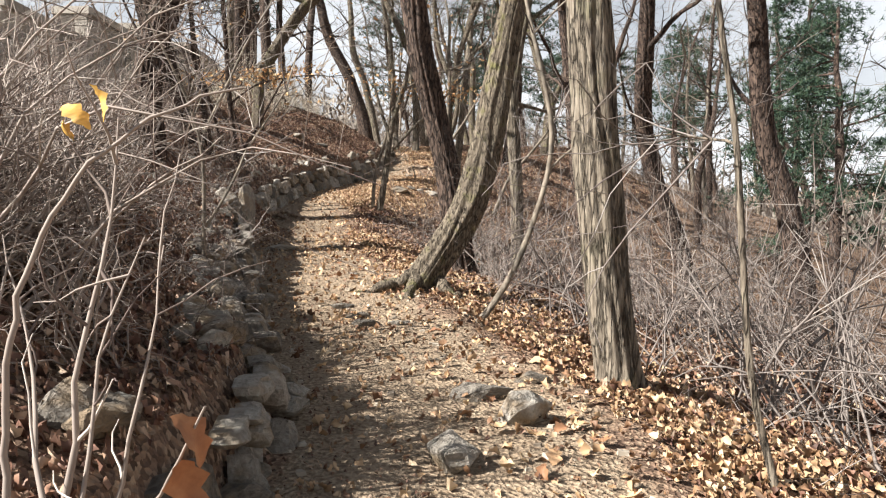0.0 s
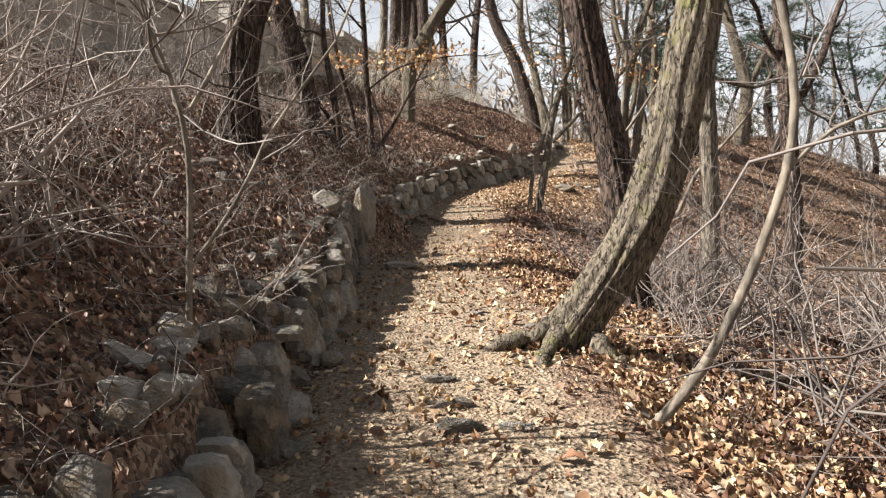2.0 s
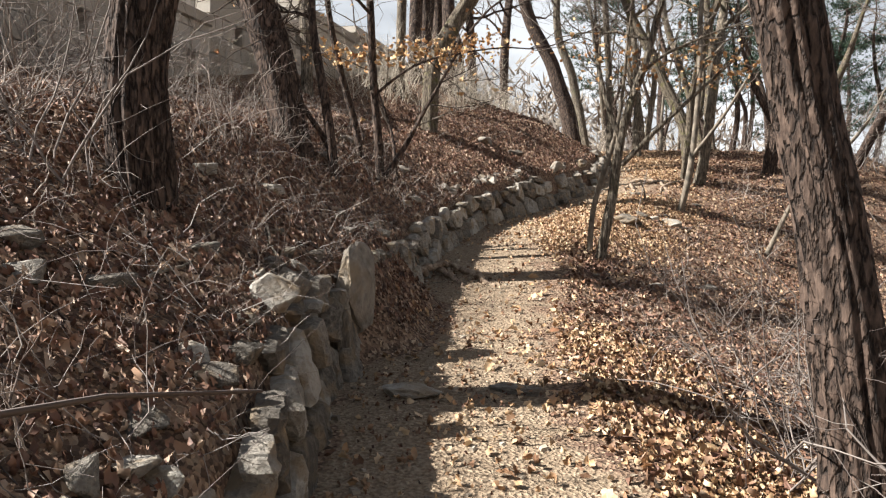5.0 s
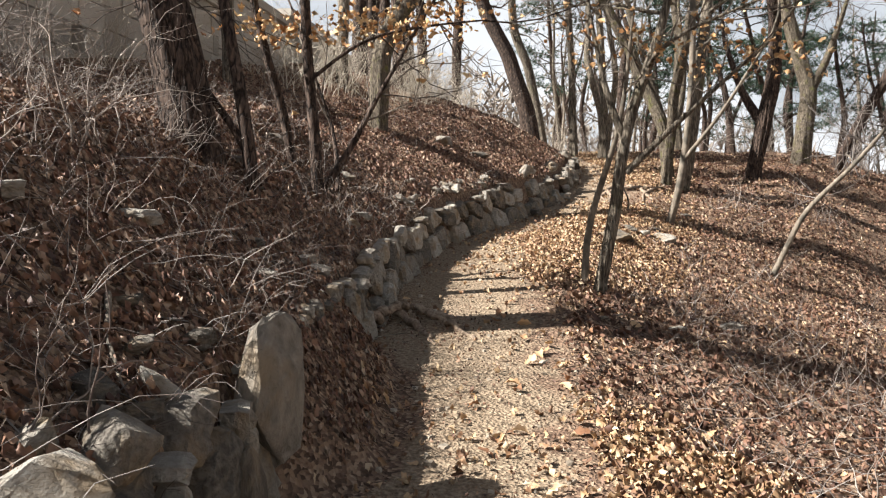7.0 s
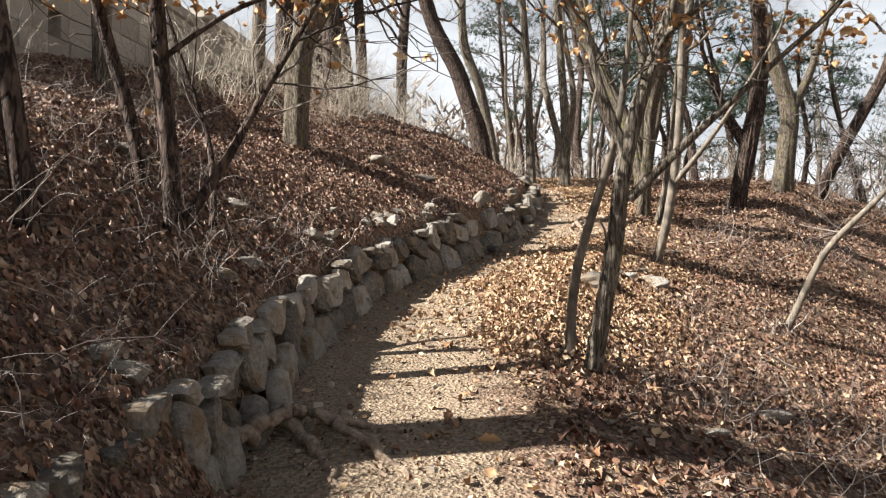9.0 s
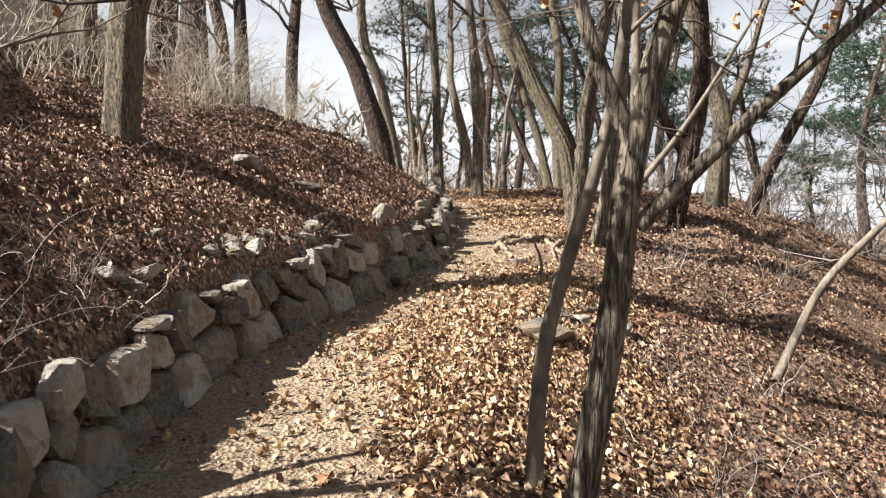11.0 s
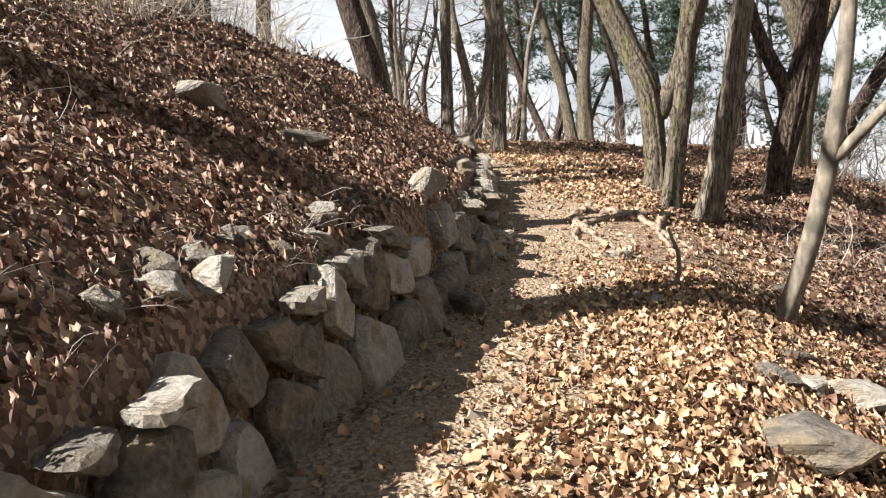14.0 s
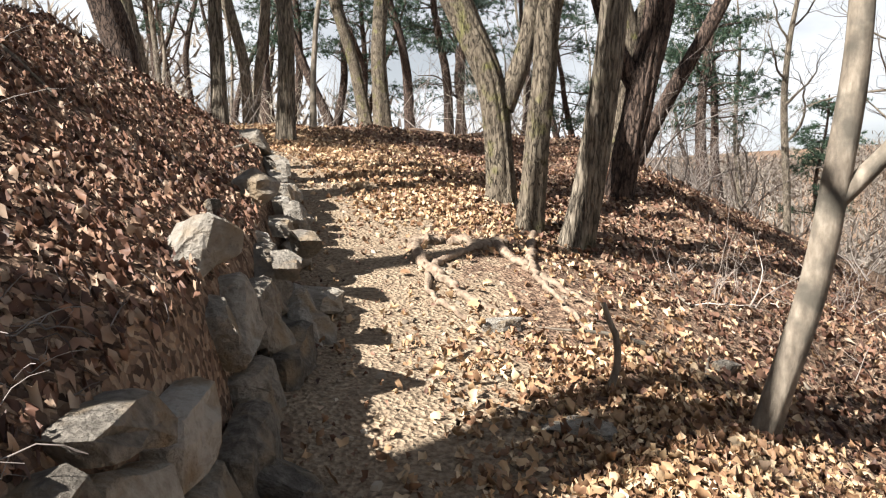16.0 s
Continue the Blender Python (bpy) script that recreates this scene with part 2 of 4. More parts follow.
def wobble(x, y):
    """Small unevenness of the ground."""
    return (0.035 * np.sin(1.9 * x + 0.7 * np.sin(1.3 * y)) * np.sin(1.5 * y + 1.1 * np.sin(0.9 * x))
            + 0.014 * np.sin(5.3 * x + 2 * np.sin(2.1 * y)) * np.sin(4.7 * y + 1.3))


def height(x, y):
    """The ground: the trail, the step of the stone wall with the bank above it, the fall to the valley."""
    x, y = np.asarray(x, float), np.asarray(y, float)
    s = x - wall_x(y)
    slump = np.interp(y, SLUMP_Y, SLUMP_S)
    up = np.maximum(slump - s, 0)
    ramp = np.clip((up - 0.13) / (0.13 + slump), 0, 1)
    over = np.maximum(up - 0.26 - slump, 0)
    slope = np.interp(y, BANK_Y, BANK_S)
    flat = np.clip((y - 26) / 12, 0, 1)
    bank = slope * np.minimum(over, 1.6) + (2.1 - 1.6 * slope) / 3.4 * np.clip(over - 1.6, 0, 3.4) + 0.05 * np.clip(over - 5, 0, 60) - 0.2 * np.clip(over - 70, 0, 200)
    down = np.maximum(s - 1.7, 0)
    brow = np.interp(y, [18, 23, 27, 30, 33, 40], [5, 2.8, 2.8, 4.5, 6, 8])
    right = np.interp(y, FALL_Y, FALL_S) * np.minimum(down, brow) + (0.42 - 0.1 * flat) * np.clip(down - brow, 0, 62) - 0.3 * np.clip(down - 105, 0, 220)
    far = np.clip((y - 60) / 100, 0, 1)
    rough = wobble(x, y) * np.clip((np.abs(s - 0.8) - 0.2) / 1.2, 0.35, 2.2)
    return np.interp(y, TRAIL_Y, TRAIL_Z) + np.interp(y, RISE_Y, RISE_H) * ramp + bank * (1 - 0.75 * flat) - right * (1 - 0.5 * far) + rough


def gz(x, y):
    return float(height(x, y))


# ---- building helpers ----
def mesh_of(name, verts, faces, mat, smooth=True):
    me = bpy.data.meshes.new(name)
    me.from_pydata(verts if isinstance(verts, list) else verts.tolist(), [], faces if isinstance(faces, list) else faces.tolist())
    me.materials.append(mat)
    if smooth:
        me.polygons.foreach_set("use_smooth", [True] * len(me.polygons))
    me.update()
    return me


def part(name, me, parent=None, label="", m=None):
    ob = new(name, me)
    if parent:
        ob.parent = parent
    if m is not None:
        ob.matrix_basis = m
    return tagged(ob, label)


class Tubes:
    """Collects tapered round sticks for one mesh."""

    def __init__(self):
        self.v, self.f, self.n = [], [], 0

    def add(self, pts, radii, sides=5, ridges=0.0, seed=0, lobes=0, flare=0.0):
        p = np.asarray(pts, float)
        r = np.asarray(radii, float)
        k = len(p)
        d = np.gradient(p, axis=0)
        d /= np.linalg.norm(d, axis=1)[:, None] + 1e-9
        ref = np.array([1.0, 0, 0]) if abs(d[:, 0]).mean() < 0.8 else np.array([0, 1.0, 0])
        a = np.cross(d, ref)
        a /= np.linalg.norm(a, axis=1)[:, None] + 1e-9
        b = np.cross(d, a)
        th = np.linspace(0, 2 * math.pi, sides, endpoint=False)
        rr = np.repeat(r[:, None], sides, 1)
        if ridges:
            h = np.linspace(0, 1, k)[:, None] * k * 0.06
            ph = th[None] * lobes / 2 + 1.3 * np.sin(1.7 * h + seed + 2 * np.sin(th * 2 + seed)[None]) + 0.5 * np.sin(5 * h + 3 * th[None])
            rr = rr * (1 + ridges * (np.abs(np.sin(ph)) - 0.6) + 0.07 * np.sin(2 * th + seed + 1.5 * h) + 0.04 * np.sin(3.1 * h * 2 + th + seed))
        if flare:
            g = np.exp(-np.linspace(0, 1, k) * k * 0.30)[:, None]
            rr = rr * (1 + flare * g * (0.55 + 0.6 * np.cos(th * 5 + seed)[None]))
        ring = p[:, None] + rr[..., None] * (np.cos(th)[None, :, None] * a[:, None] + np.sin(th)[None, :, None] * b[:, None])
        self.v.append(ring.reshape(-1, 3))
        i = np.arange(k - 1)[:, None] * sides
        j = np.arange(sides)[None]
        jn = (j + 1) % sides
        self.f.append((np.stack([i + j, i + jn, i + sides + jn, i + sides + j], -1).reshape(-1, 4) + self.n))
        self.n += k * sides

    def mesh(self, name, mat, smooth=True):
        return mesh_of(name, np.concatenate(self.v), np.concatenate(self.f), mat, smooth)


def bent(start, way, length, steps, rng, wander=0.25, lift=0.0, drop=0.0):
    """A wandering line."""
    p, d = [np.array(start, float)], np.array(way, float)
    for i in range(steps):
        d = d + rng.normal(0, wander, 3) * np.array([1, 1, 0.7]) + np.array([0, 0, lift - drop * i / steps])
        d /= np.linalg.norm(d)
        p.append(p[-1] + d * length / steps)
    return np.array(p), d


def smooth_line(points, step):
    """A rounded line through a few points."""
    pts = np.array(points, float)
    s = np.concatenate([[0], np.cumsum(np.linalg.norm(np.diff(pts, axis=0), axis=1))])
    t = np.linspace(0, s[-1], max(4, int(s[-1] / step)))
    out = np.stack([np.interp(t, s, pts[:, i]) for i in range(3)], 1)
    width = max(1, int(0.22 / step))
    for _ in range(3):
        pad = np.concatenate([np.repeat(out[:1], width, 0), out, np.repeat(out[-1:], width, 0)])
        sm = np.stack([np.convolve(pad[:, i], np.ones(2 * width + 1) / (2 * width + 1), "valid") for i in range(3)], 1)
        sm[0], sm[-1] = out[0], out[-1]
        out = sm
    return out


def leaf_shapes(rng, n, size):
    """n folded, curled, lobed leaves as arrays of 11 points each, lying about the origin."""
    L = rng.uniform(0.6, 1.45, n) * size
    W = L * rng.uniform(0.22, 0.38, n)
    curl, fold = rng.uniform(-2.4, 3.4, n), rng.uniform(-0.8, 1.8, n)
    u = np.array([-0.55, 0.5, -0.28, -0.05, 0.24, -0.22, -0.05, 0.30, -0.24, -0.05, 0.26])
    v = np.array([0, 0, 0.85, 0.55, 1.0, 0, 0, 0, -0.8, -0.6, -1.0])
    x = u[None] * L[:, None] * np.cos(0.8 * curl[:, None] * u[None]) + rng.normal(0, 0.04, (n, 11)) * L[:, None]
    y = v[None] * W[:, None] + rng.normal(0, 0.05, (n, 11)) * L[:, None]
    z = curl[:, None] * (u[None] ** 2) * L[:, None] * 0.8 + np.abs(v[None]) * W[:, None] * fold[:, None] + rng.normal(0, 0.07, (n, 11)) * L[:, None]
    return np.stack([x, y, z], -1)


LEAF_TRIS = np.array([[0, 5, 2], [0, 8, 5], [2, 5, 6], [2, 6, 3], [5, 8, 9], [5, 9, 6], [3, 6, 7], [3, 7, 4], [6, 9, 10], [6, 10, 7], [4, 7, 1], [7, 10, 1]])
LEAF_TRIS_PLAIN = np.array([[0, 6, 4], [0, 10, 6], [4, 6, 1], [6, 10, 1]])


def turn_matrices(rng, n, tilt):
    """Random turns about the upright, then a random tilt."""
    a, b, c = rng.uniform(0, 2 * math.pi, n), rng.normal(0, tilt, n), rng.normal(0, tilt, n)
    ca, sa, cb, sb, cc, sc = np.cos(a), np.sin(a), np.cos(b), np.sin(b), np.cos(c), np.sin(c)
    z, o = np.zeros(n), np.ones(n)
    rz = np.stack([ca, -sa, z, sa, ca, z, z, z, o], -1).reshape(n, 3, 3)
    rx = np.stack([o, z, z, z, cb, -sb, z, sb, cb], -1).reshape(n, 3, 3)
    ry = np.stack([cc, z, sc, z, o, z, -sc, z, cc], -1).reshape(n, 3, 3)
    return rz @ rx @ ry


def leaves_mesh(name, rng, places, size, tilt, mat, slopes=None, plain=False):
    n = len(places)
    v = np.einsum("nij,nkj->nki", turn_matrices(rng, n, tilt), leaf_shapes(rng, n, size))
    if slopes is not None:
        v[..., 0] /= np.sqrt(1 + slopes[0] ** 2)[:, None]
        v[..., 1] /= np.sqrt(1 + slopes[1] ** 2)[:, None]
        v[..., 2] += v[..., 0] * slopes[0][:, None] + v[..., 1] * slopes[1][:, None]
    v = (v + np.asarray(places)[:, None]).reshape(-1, 3)
    tri = LEAF_TRIS_PLAIN if plain else LEAF_TRIS
    f = (np.arange(n)[:, None, None] * 11 + tri[None]).reshape(-1, 3)
    me = bpy.data.meshes.new(name)
    me.vertices.add(len(v))
    me.vertices.foreach_set("co", v.ravel())
    me.loops.add(f.size)
    me.loops.foreach_set("vertex_index", f.ravel().astype(np.int32))
    me.polygons.add(len(f))
    me.polygons.foreach_set("loop_start", np.arange(0, f.size, 3, dtype=np.int32))
    me.polygons.foreach_set("loop_total", np.full(len(f), 3, dtype=np.int32))
    me.polygons.foreach_set("use_smooth", [True] * len(f))
    me.materials.append(mat)
    me.update(calc_edges=True)
    return me


def oak_leaf(rng, size, mat):
    """One lobed, curled oak leaf."""
    k = 13
    u = np.linspace(0, 1, k)
    w = 0.24 * np.sin(math.pi * u ** 0.75) ** 0.8 * (1 + 0.28 * np.cos(u * math.pi * 6)) + 0.015
    curl, fold, twist = rng.uniform(0.6, 2.2) * rng.choice([-1, 1]), rng.uniform(0.1, 0.9), rng.uniform(-0.6, 0.6)
    rows = []
    for i in range(k):
        a = curl * (u[i] - 0.5)
        for side in (-1, -0.5, 0, 0.5, 1):
            y = side * w[i]
            z = fold * abs(y) ** 1.2 + 0.5 * curl * (u[i] - 0.5) ** 2 + twist * y * (u[i] - 0.5) + rng.normal(0, 0.012)
            rows.append(((u[i] - 0.5) * math.cos(a * 0.6) * size, y * size, z * size))
    f = [[5 * i + j, 5 * i + j + 1, 5 * i + j + 6, 5 * i + j + 5] for i in range(k - 1) for j in range(4)]
    return mesh_of("leaf", rows, f, mat)


# ---- ground ----
def graded(a, b, fine, out_a, out_b):
    """Even steps between a and b, then growing steps outwards."""
    mid = list(np.arange(a, b, fine))
    lo, hi, s = [], [], fine
    p = a
    while p > out_a:
        s *= 1.16
        p -= s
        lo.append(p)
    p, s = mid[-1], fine
    while p < out_b:
        s *= 1.16
        p += s
        hi.append(p)
    return np.array(lo[::-1] + mid + hi)


def build_ground():
    gx, gy = graded(-7, 5, 0.075, -900, 900), graded(0, 31, 0.12, -700, 1200)
    X, Y = np.meshgrid(gx, gy)
    Z = height(X, Y)
    nx, ny = len(gx), len(gy)
    i = (np.arange(ny - 1)[:, None] * nx + np.arange(nx - 1)[None]).ravel()
    me = mesh_of("ground", np.stack([X, Y, Z], -1).reshape(-1, 3), np.stack([i, i + 1, i + nx + 1, i + nx], -1), GROUND)
    s = X - wall_x(Y)
    wide = np.interp(Y, [0, 6, 11, 16, 20, 24, 30], [1.5, 1.7, 1.55, 1.45, 1.1, 1.3, 1.4])
    trail = np.clip((s - np.interp(Y, SLUMP_Y, SLUMP_S) + 0.1) / 0.25, 0, 1) * np.clip((wide + 0.25 - s) / 0.7, 0, 1) * np.clip((60 - Y) / 20, 0, 1)
    att = me.attributes.new("trail", "FLOAT", "POINT")
    att.data.foreach_set("value", trail.ravel())
    return tagged(new("ground", me), "uneven leaf-strewn hillside ground with a trodden earth trail", "ground", kind="structure")


ground = build_ground()

# ---- rocks and the dry stone wall ----
rock_rng = np.random.default_rng(4)


def rock_mesh(rng, points=20, boxy=0.5):
    """An angular split stone with chipped edges, about one metre each way."""
    bm = bmesh.new()
    for _ in range(points):
        q = rng.normal(0, 1, 3)
        q /= np.abs(q).max() ** boxy * np.linalg.norm(q) ** (1 - boxy)
        bm.verts.new(q * 0.5 * rng.uniform(0.84, 1.0))
    res = bmesh.ops.convex_hull(bm, input=bm.verts)
    bmesh.ops.delete(bm, geom=list({g for g in res["geom_interior"] + res["geom_unused"] if isinstance(g, bmesh.types.BMVert)}), context="VERTS")
    bmesh.ops.dissolve_limit(bm, angle_limit=radians(16), verts=bm.verts, edges=bm.edges)
    bmesh.ops.bevel(bm, geom=list(bm.edges), offset=0.035, segments=1, affect="EDGES")
    bmesh.ops.triangulate(bm, faces=bm.faces)
    bmesh.ops.subdivide_edges(bm, edges=[e for e in bm.edges if e.calc_length() > 0.22], cuts=1)
    bmesh.ops.triangulate(bm, faces=bm.faces)
    off = Vector(rng.uniform(0, 50, 3))
    for v in bm.verts:
        v.co += v.co.normalized() * 0.07 * noise.fractal(v.co * 3.0 + off, 1.0, 2.0, 4)
    me = bpy.data.meshes.new("stone")
    bm.to_mesh(me)
    bm.free()
    me.materials.append(STONE)
    return me


ROCKS = [rock_mesh(rock_rng, 14 + i % 6, 0.75) for i in range(14)]
SLABS = [rock_mesh(rock_rng, 20, 0.9) for i in range(8)]


def rock(x, y, sx, sy, sz, turn=0.0, sink=0.35, label="angular grey fieldstone lying on the trail", k=None, tip=(0, 0), name="rock", group="loose rocks"):
    ob = new(name, ROCKS[int(rock_rng.integers(len(ROCKS))) if k is None else k % len(ROCKS)])
    ob.matrix_basis = pose(x, y, gz(x, y) + sz * (0.5 - sink), tip[0], tip[1], turn) @ Matrix.Diagonal((sx, sy, sz, 1))
    return tagged(ob, label, "rock", group)


def cell(seed, others, box):
    """The polygon of points nearer to one seed than to the others, inside a box."""
    poly = [(box[0], box[2]), (box[1], box[2]), (box[1], box[3]), (box[0], box[3])]
    for q in others:
        nx, ny = q[0] - seed[0], q[1] - seed[1]
        k = (q[0] ** 2 + q[1] ** 2 - seed[0] ** 2 - seed[1] ** 2) / 2
        out = []
        for a, b in zip(poly, poly[1:] + poly[:1]):
            da, db = nx * a[0] + ny * a[1] - k, nx * b[0] + ny * b[1] - k
            if da <= 0:
                out.append(a)
            if da * db < 0:
                t = da / (da - db)
                out.append((a[0] + t * (b[0] - a[0]), a[1] + t * (b[1] - a[1])))
        poly = out
        if len(poly) < 3:
            return []
    return poly


def wall_stone(poly, rng, loose):
    """One stone fitted into its cell: the place of its middle, and its mesh at a quarter of a metre to the unit."""
    p = np.array(poly)
    mid = p.mean(0)
    rim = []
    for a, b in zip(p, np.roll(p, -1, 0)):
        n = max(1, int(np.linalg.norm(b - a) / 0.085))
        rim += [a + (b - a) * i / n for i in range(n)]
    rim = np.array(rim)
    rim = mid + (rim - mid) * (1 - 0.017 / np.maximum(np.linalg.norm(rim - mid, axis=1), 0.03))[:, None]
    prev, nxt = np.roll(rim, 1, 0), np.roll(rim, -1, 0)
    rim = rim * 0.72 + (prev + nxt) * 0.14 + rng.normal(0, 0.006, rim.shape)
    n = len(rim)
    tilt, out = rng.normal(0, 0.12, 2), rng.normal(0, 0.028 + 0.03 * loose)
    rings = []
    for inset, depth, rough in ((0.9, -0.11, 0.0), (1.0, -0.04, 0.006), (0.9, 0.006, 0.007), (0.5, 0.018, 0.012)):
        q = mid + (rim - mid) * inset
        d = depth + out + (q - mid) @ tilt + rng.normal(0, 1, n) * rough
        rings.append(np.column_stack([q, d]))
    centre = np.array([[mid[0], mid[1], 0.022 + out]])
    faces = []
    for r in range(3):
        for i in range(n):
            k = (i + 1) % n
            faces.append([r * n + i, r * n + k, (r + 1) * n + k, (r + 1) * n + i])
    faces += [[3 * n + i, 3 * n + (i + 1) % n, 4 * n] for i in range(n)]
    uvd = np.concatenate(rings + [centre])
    y, v, d = uvd.T
    dx = (wall_x(y + 0.15) - wall_x(y - 0.15)) / 0.3
    h = np.hypot(1, dx)
    at = np.stack([wall_x(y) - 0.22 * v + d / h, y - d * dx / h, np.interp(y, TRAIL_Y, TRAIL_Z) - 0.05 + v], 1)
    c = at.mean(0)
    return c, mesh_of("stone", (at - c) * 4, faces, STONE, False)


def build_wall():
    wall = tagged(new("retaining_wall"), "rough dry-laid retaining wall of fitted split grey stones", "stone wall", kind="structure")
    rng = np.random.default_rng(11)
    seeds = []
    for row in range(3):
        y = 2.6 + 0.1 * row
        while y < 28:
            tall = float(np.interp(y, RISE_Y, RISE_H)) + 0.05
            w = rng.uniform(0.17, 0.40) * (0.75 if row == 2 else 1.0) * np.interp(y, [0, 9, 10, 21.5, 22.5, 28], [1, 1, 1.2, 1.2, 1.5, 1.6])
            if row < 2 or rng.random() < 0.62:
                v = (0.26, 0.64, 0.95)[row] * tall + rng.normal(0, 0.045)
                seeds.append((y + w / 2 + rng.normal(0, 0.02), v))
            y += w
    for i, seed in enumerate(seeds):
        y, v = seed
        if 11.9 < y < 14.2 and v < 0.5:
            continue
        if (y < 8 or y > 21.8) and rng.random() < 0.3:
            continue
        tall = float(np.interp(y, RISE_Y, RISE_H)) * rng.uniform(0.8, 1.08) + 0.05
        near = [q for k, q in enumerate(seeds) if k != i and abs(q[0] - y) < 0.9]
        poly = cell(seed, near, (y - 0.32, y + 0.32, -0.06, tall))
        if len(poly) < 3 or np.ptp([q[0] for q in poly]) < 0.06 or np.ptp([q[1] for q in poly]) < 0.06:
            continue
        c, me = wall_stone(poly, rng, float(y < 9 or y > 22))
        part("stone", me, wall, m=Matrix.Translation(c) @ Matrix.Scale(0.25, 4))
    for _ in range(46):
        y = rng.uniform(3, 27)
        x = float(wall_x(y)) - rng.uniform(0.3, 0.5)
        part("stone", ROCKS[int(rng.integers(len(ROCKS)))], wall, m=pose(x, y, gz(x, y) + 0.02, rng.normal(0, 15), rng.normal(0, 15), rng.uniform(0, 360))
             @ Matrix.Diagonal((rng.uniform(0.12, 0.24), rng.uniform(0.14, 0.26), rng.uniform(0.08, 0.15), 1)))
    return wall


build_wall()

# ---- trees ----
class Tree:
    """Trunk, limbs and a crown of twigs, as separate meshes under one empty."""

    def __init__(self, name, x, y, way, r, tall=8.0, bark=BARK, label="", seed=1, limbs=7, low=0.35, twigs=26, ridges=0.16, flare=0.35, fork=(), twig_mat=TWIG_DARK, leaf=0, spray=(),
                 category="tree", group="trees along the trail", sink=0.1, reach=2.4):
        rng = np.random.default_rng(seed)
        self.top = tagged(new(name), label, category, group)
        self.top.location = (x, y, gz(x, y))
        sink = 0.4 if group == "trees on the bank" else sink
        pts = [np.array([0, 0, -sink]), *[np.array(w, float) for w in way]]
        d = pts[-1] - pts[-2]
        d = d / np.linalg.norm(d)
        while pts[-1][2] < tall:
            d = d * 0.8 + np.array([0, 0, 0.2]) + rng.normal(0, 0.13, 3)
            d /= np.linalg.norm(d)
            pts.append(pts[-1] + d * 0.9)
        near = r > 0.06 and ridges > 0.05
        far_off = y > 28.5 or abs(x) > 4.5
        line = smooth_line(pts, (0.14 if far_off else 0.055) if near else 0.16)
        q = np.linspace(0, 1, len(line))
        rad = r * np.clip(1 - 0.25 * q - 0.62 * q ** 2.2, 0.08, 1)
        tb = Tubes()
        sides = (int(np.clip(r * 400, 8, 64)) // (2 if far_off else 1)) if near else 9
        tb.add(line, rad, sides, ridges, seed, max(5, sides // 4), flare)
        part("trunk", tb.mesh("trunk", bark), self.top)
        self.tips = []
        for f in fork:
            fl = smooth_line([np.array(w, float) for w in f[1:]], 0.1)
            fd = fl[-1] - fl[-3]
            ext, _ = bent(fl[-1], fd / np.linalg.norm(fd), 3.0, 10, rng, 0.16, 0.05)
            fl = np.concatenate([fl, ext[1:]])
            fr = f[0] * np.linspace(1, 0.12, len(fl))
            t2 = Tubes()
            t2.add(fl, fr, max(7, int(f[0] * 170)), ridges * 0.8, seed + 3, max(5, int(f[0] * 80)))
            part("limb", t2.mesh("limb", bark), self.top)
            self.tips += [(fl[i], fl[i] - fl[i - 1], fr[i]) for i in range(len(fl) // 3, len(fl), 3)]
        crown = Tubes()
        for i in range(limbs):
            k = int(len(line) * (low + (0.97 - low) * (i + rng.random()) / limbs))
            k = min(k, len(line) - 2)
            ang = rng.uniform(0, 2 * math.pi)
            d0 = np.array([math.cos(ang), math.sin(ang), rng.uniform(0.1, 0.9)])
            ln = reach * rng.uniform(0.55, 1.15) * (1.15 - 0.5 * k / len(line))
            lp, _ = bent(line[k], d0 / np.linalg.norm(d0), ln, 8, rng, 0.22, 0.04)
            lr = max(0.008, min(rad[k] * 0.5, 0.05)) * np.linspace(1, 0.25, len(lp))
            t2 = Tubes()
            t2.add(lp, lr, 6)
            part("limb", t2.mesh("limb", bark), self.top)
            self.tips += [(lp[m], lp[m] - lp[m - 1], lr[m]) for m in range(2, len(lp))]
        for i in range(len(line) // 2, len(line) - 1, 5):
            self.tips.append((line[i], np.array([rng.normal(), rng.normal(), 0.4]), rad[i] * 0.4))
        ends = []
        for p0, d0, r0 in self.tips:
            for _ in range(max(1, twigs // max(1, len(self.tips)) + (rng.random() < (twigs / max(1, len(self.tips))) % 1))):
                d1 = d0 / (np.linalg.norm(d0) + 1e-6) + rng.normal(0, 0.6, 3)
                tp, td = bent(p0, d1 / np.linalg.norm(d1), rng.uniform(0.5, 1.2), 5, rng, 0.25, 0.04)
                tr = min(r0, 0.011)
                crown.add(tp, np.linspace(tr, 0.003, 6), 3)
                for m in (2, 3, 4, 5):
                    if rng.random() < 0.75:
                        d2 = td + rng.normal(0, 0.7, 3)
                        sp, _ = bent(tp[m], d2 / np.linalg.norm(d2), rng.uniform(0.2, 0.6), 3, rng, 0.3)
                        crown.add(sp, np.linspace(tr * 0.55, 0.002, 4), 3)
                        ends.append(sp[-1])
        if crown.n:
            tagged(part("crown", crown.mesh("crown", twig_mat), self.top, "bare winter twigs"), kind="stuff")
        for centre, size, n in spray:
            at = np.array(centre) + rng.normal(0, 1, (n, 3)) * np.array(size)
            tagged(part("leaves", leaves_mesh("leaves", rng, at, 0.075, 0.9, LEAF_ORANGE), self.top, "spray of withered orange leaves"), kind="stuff")
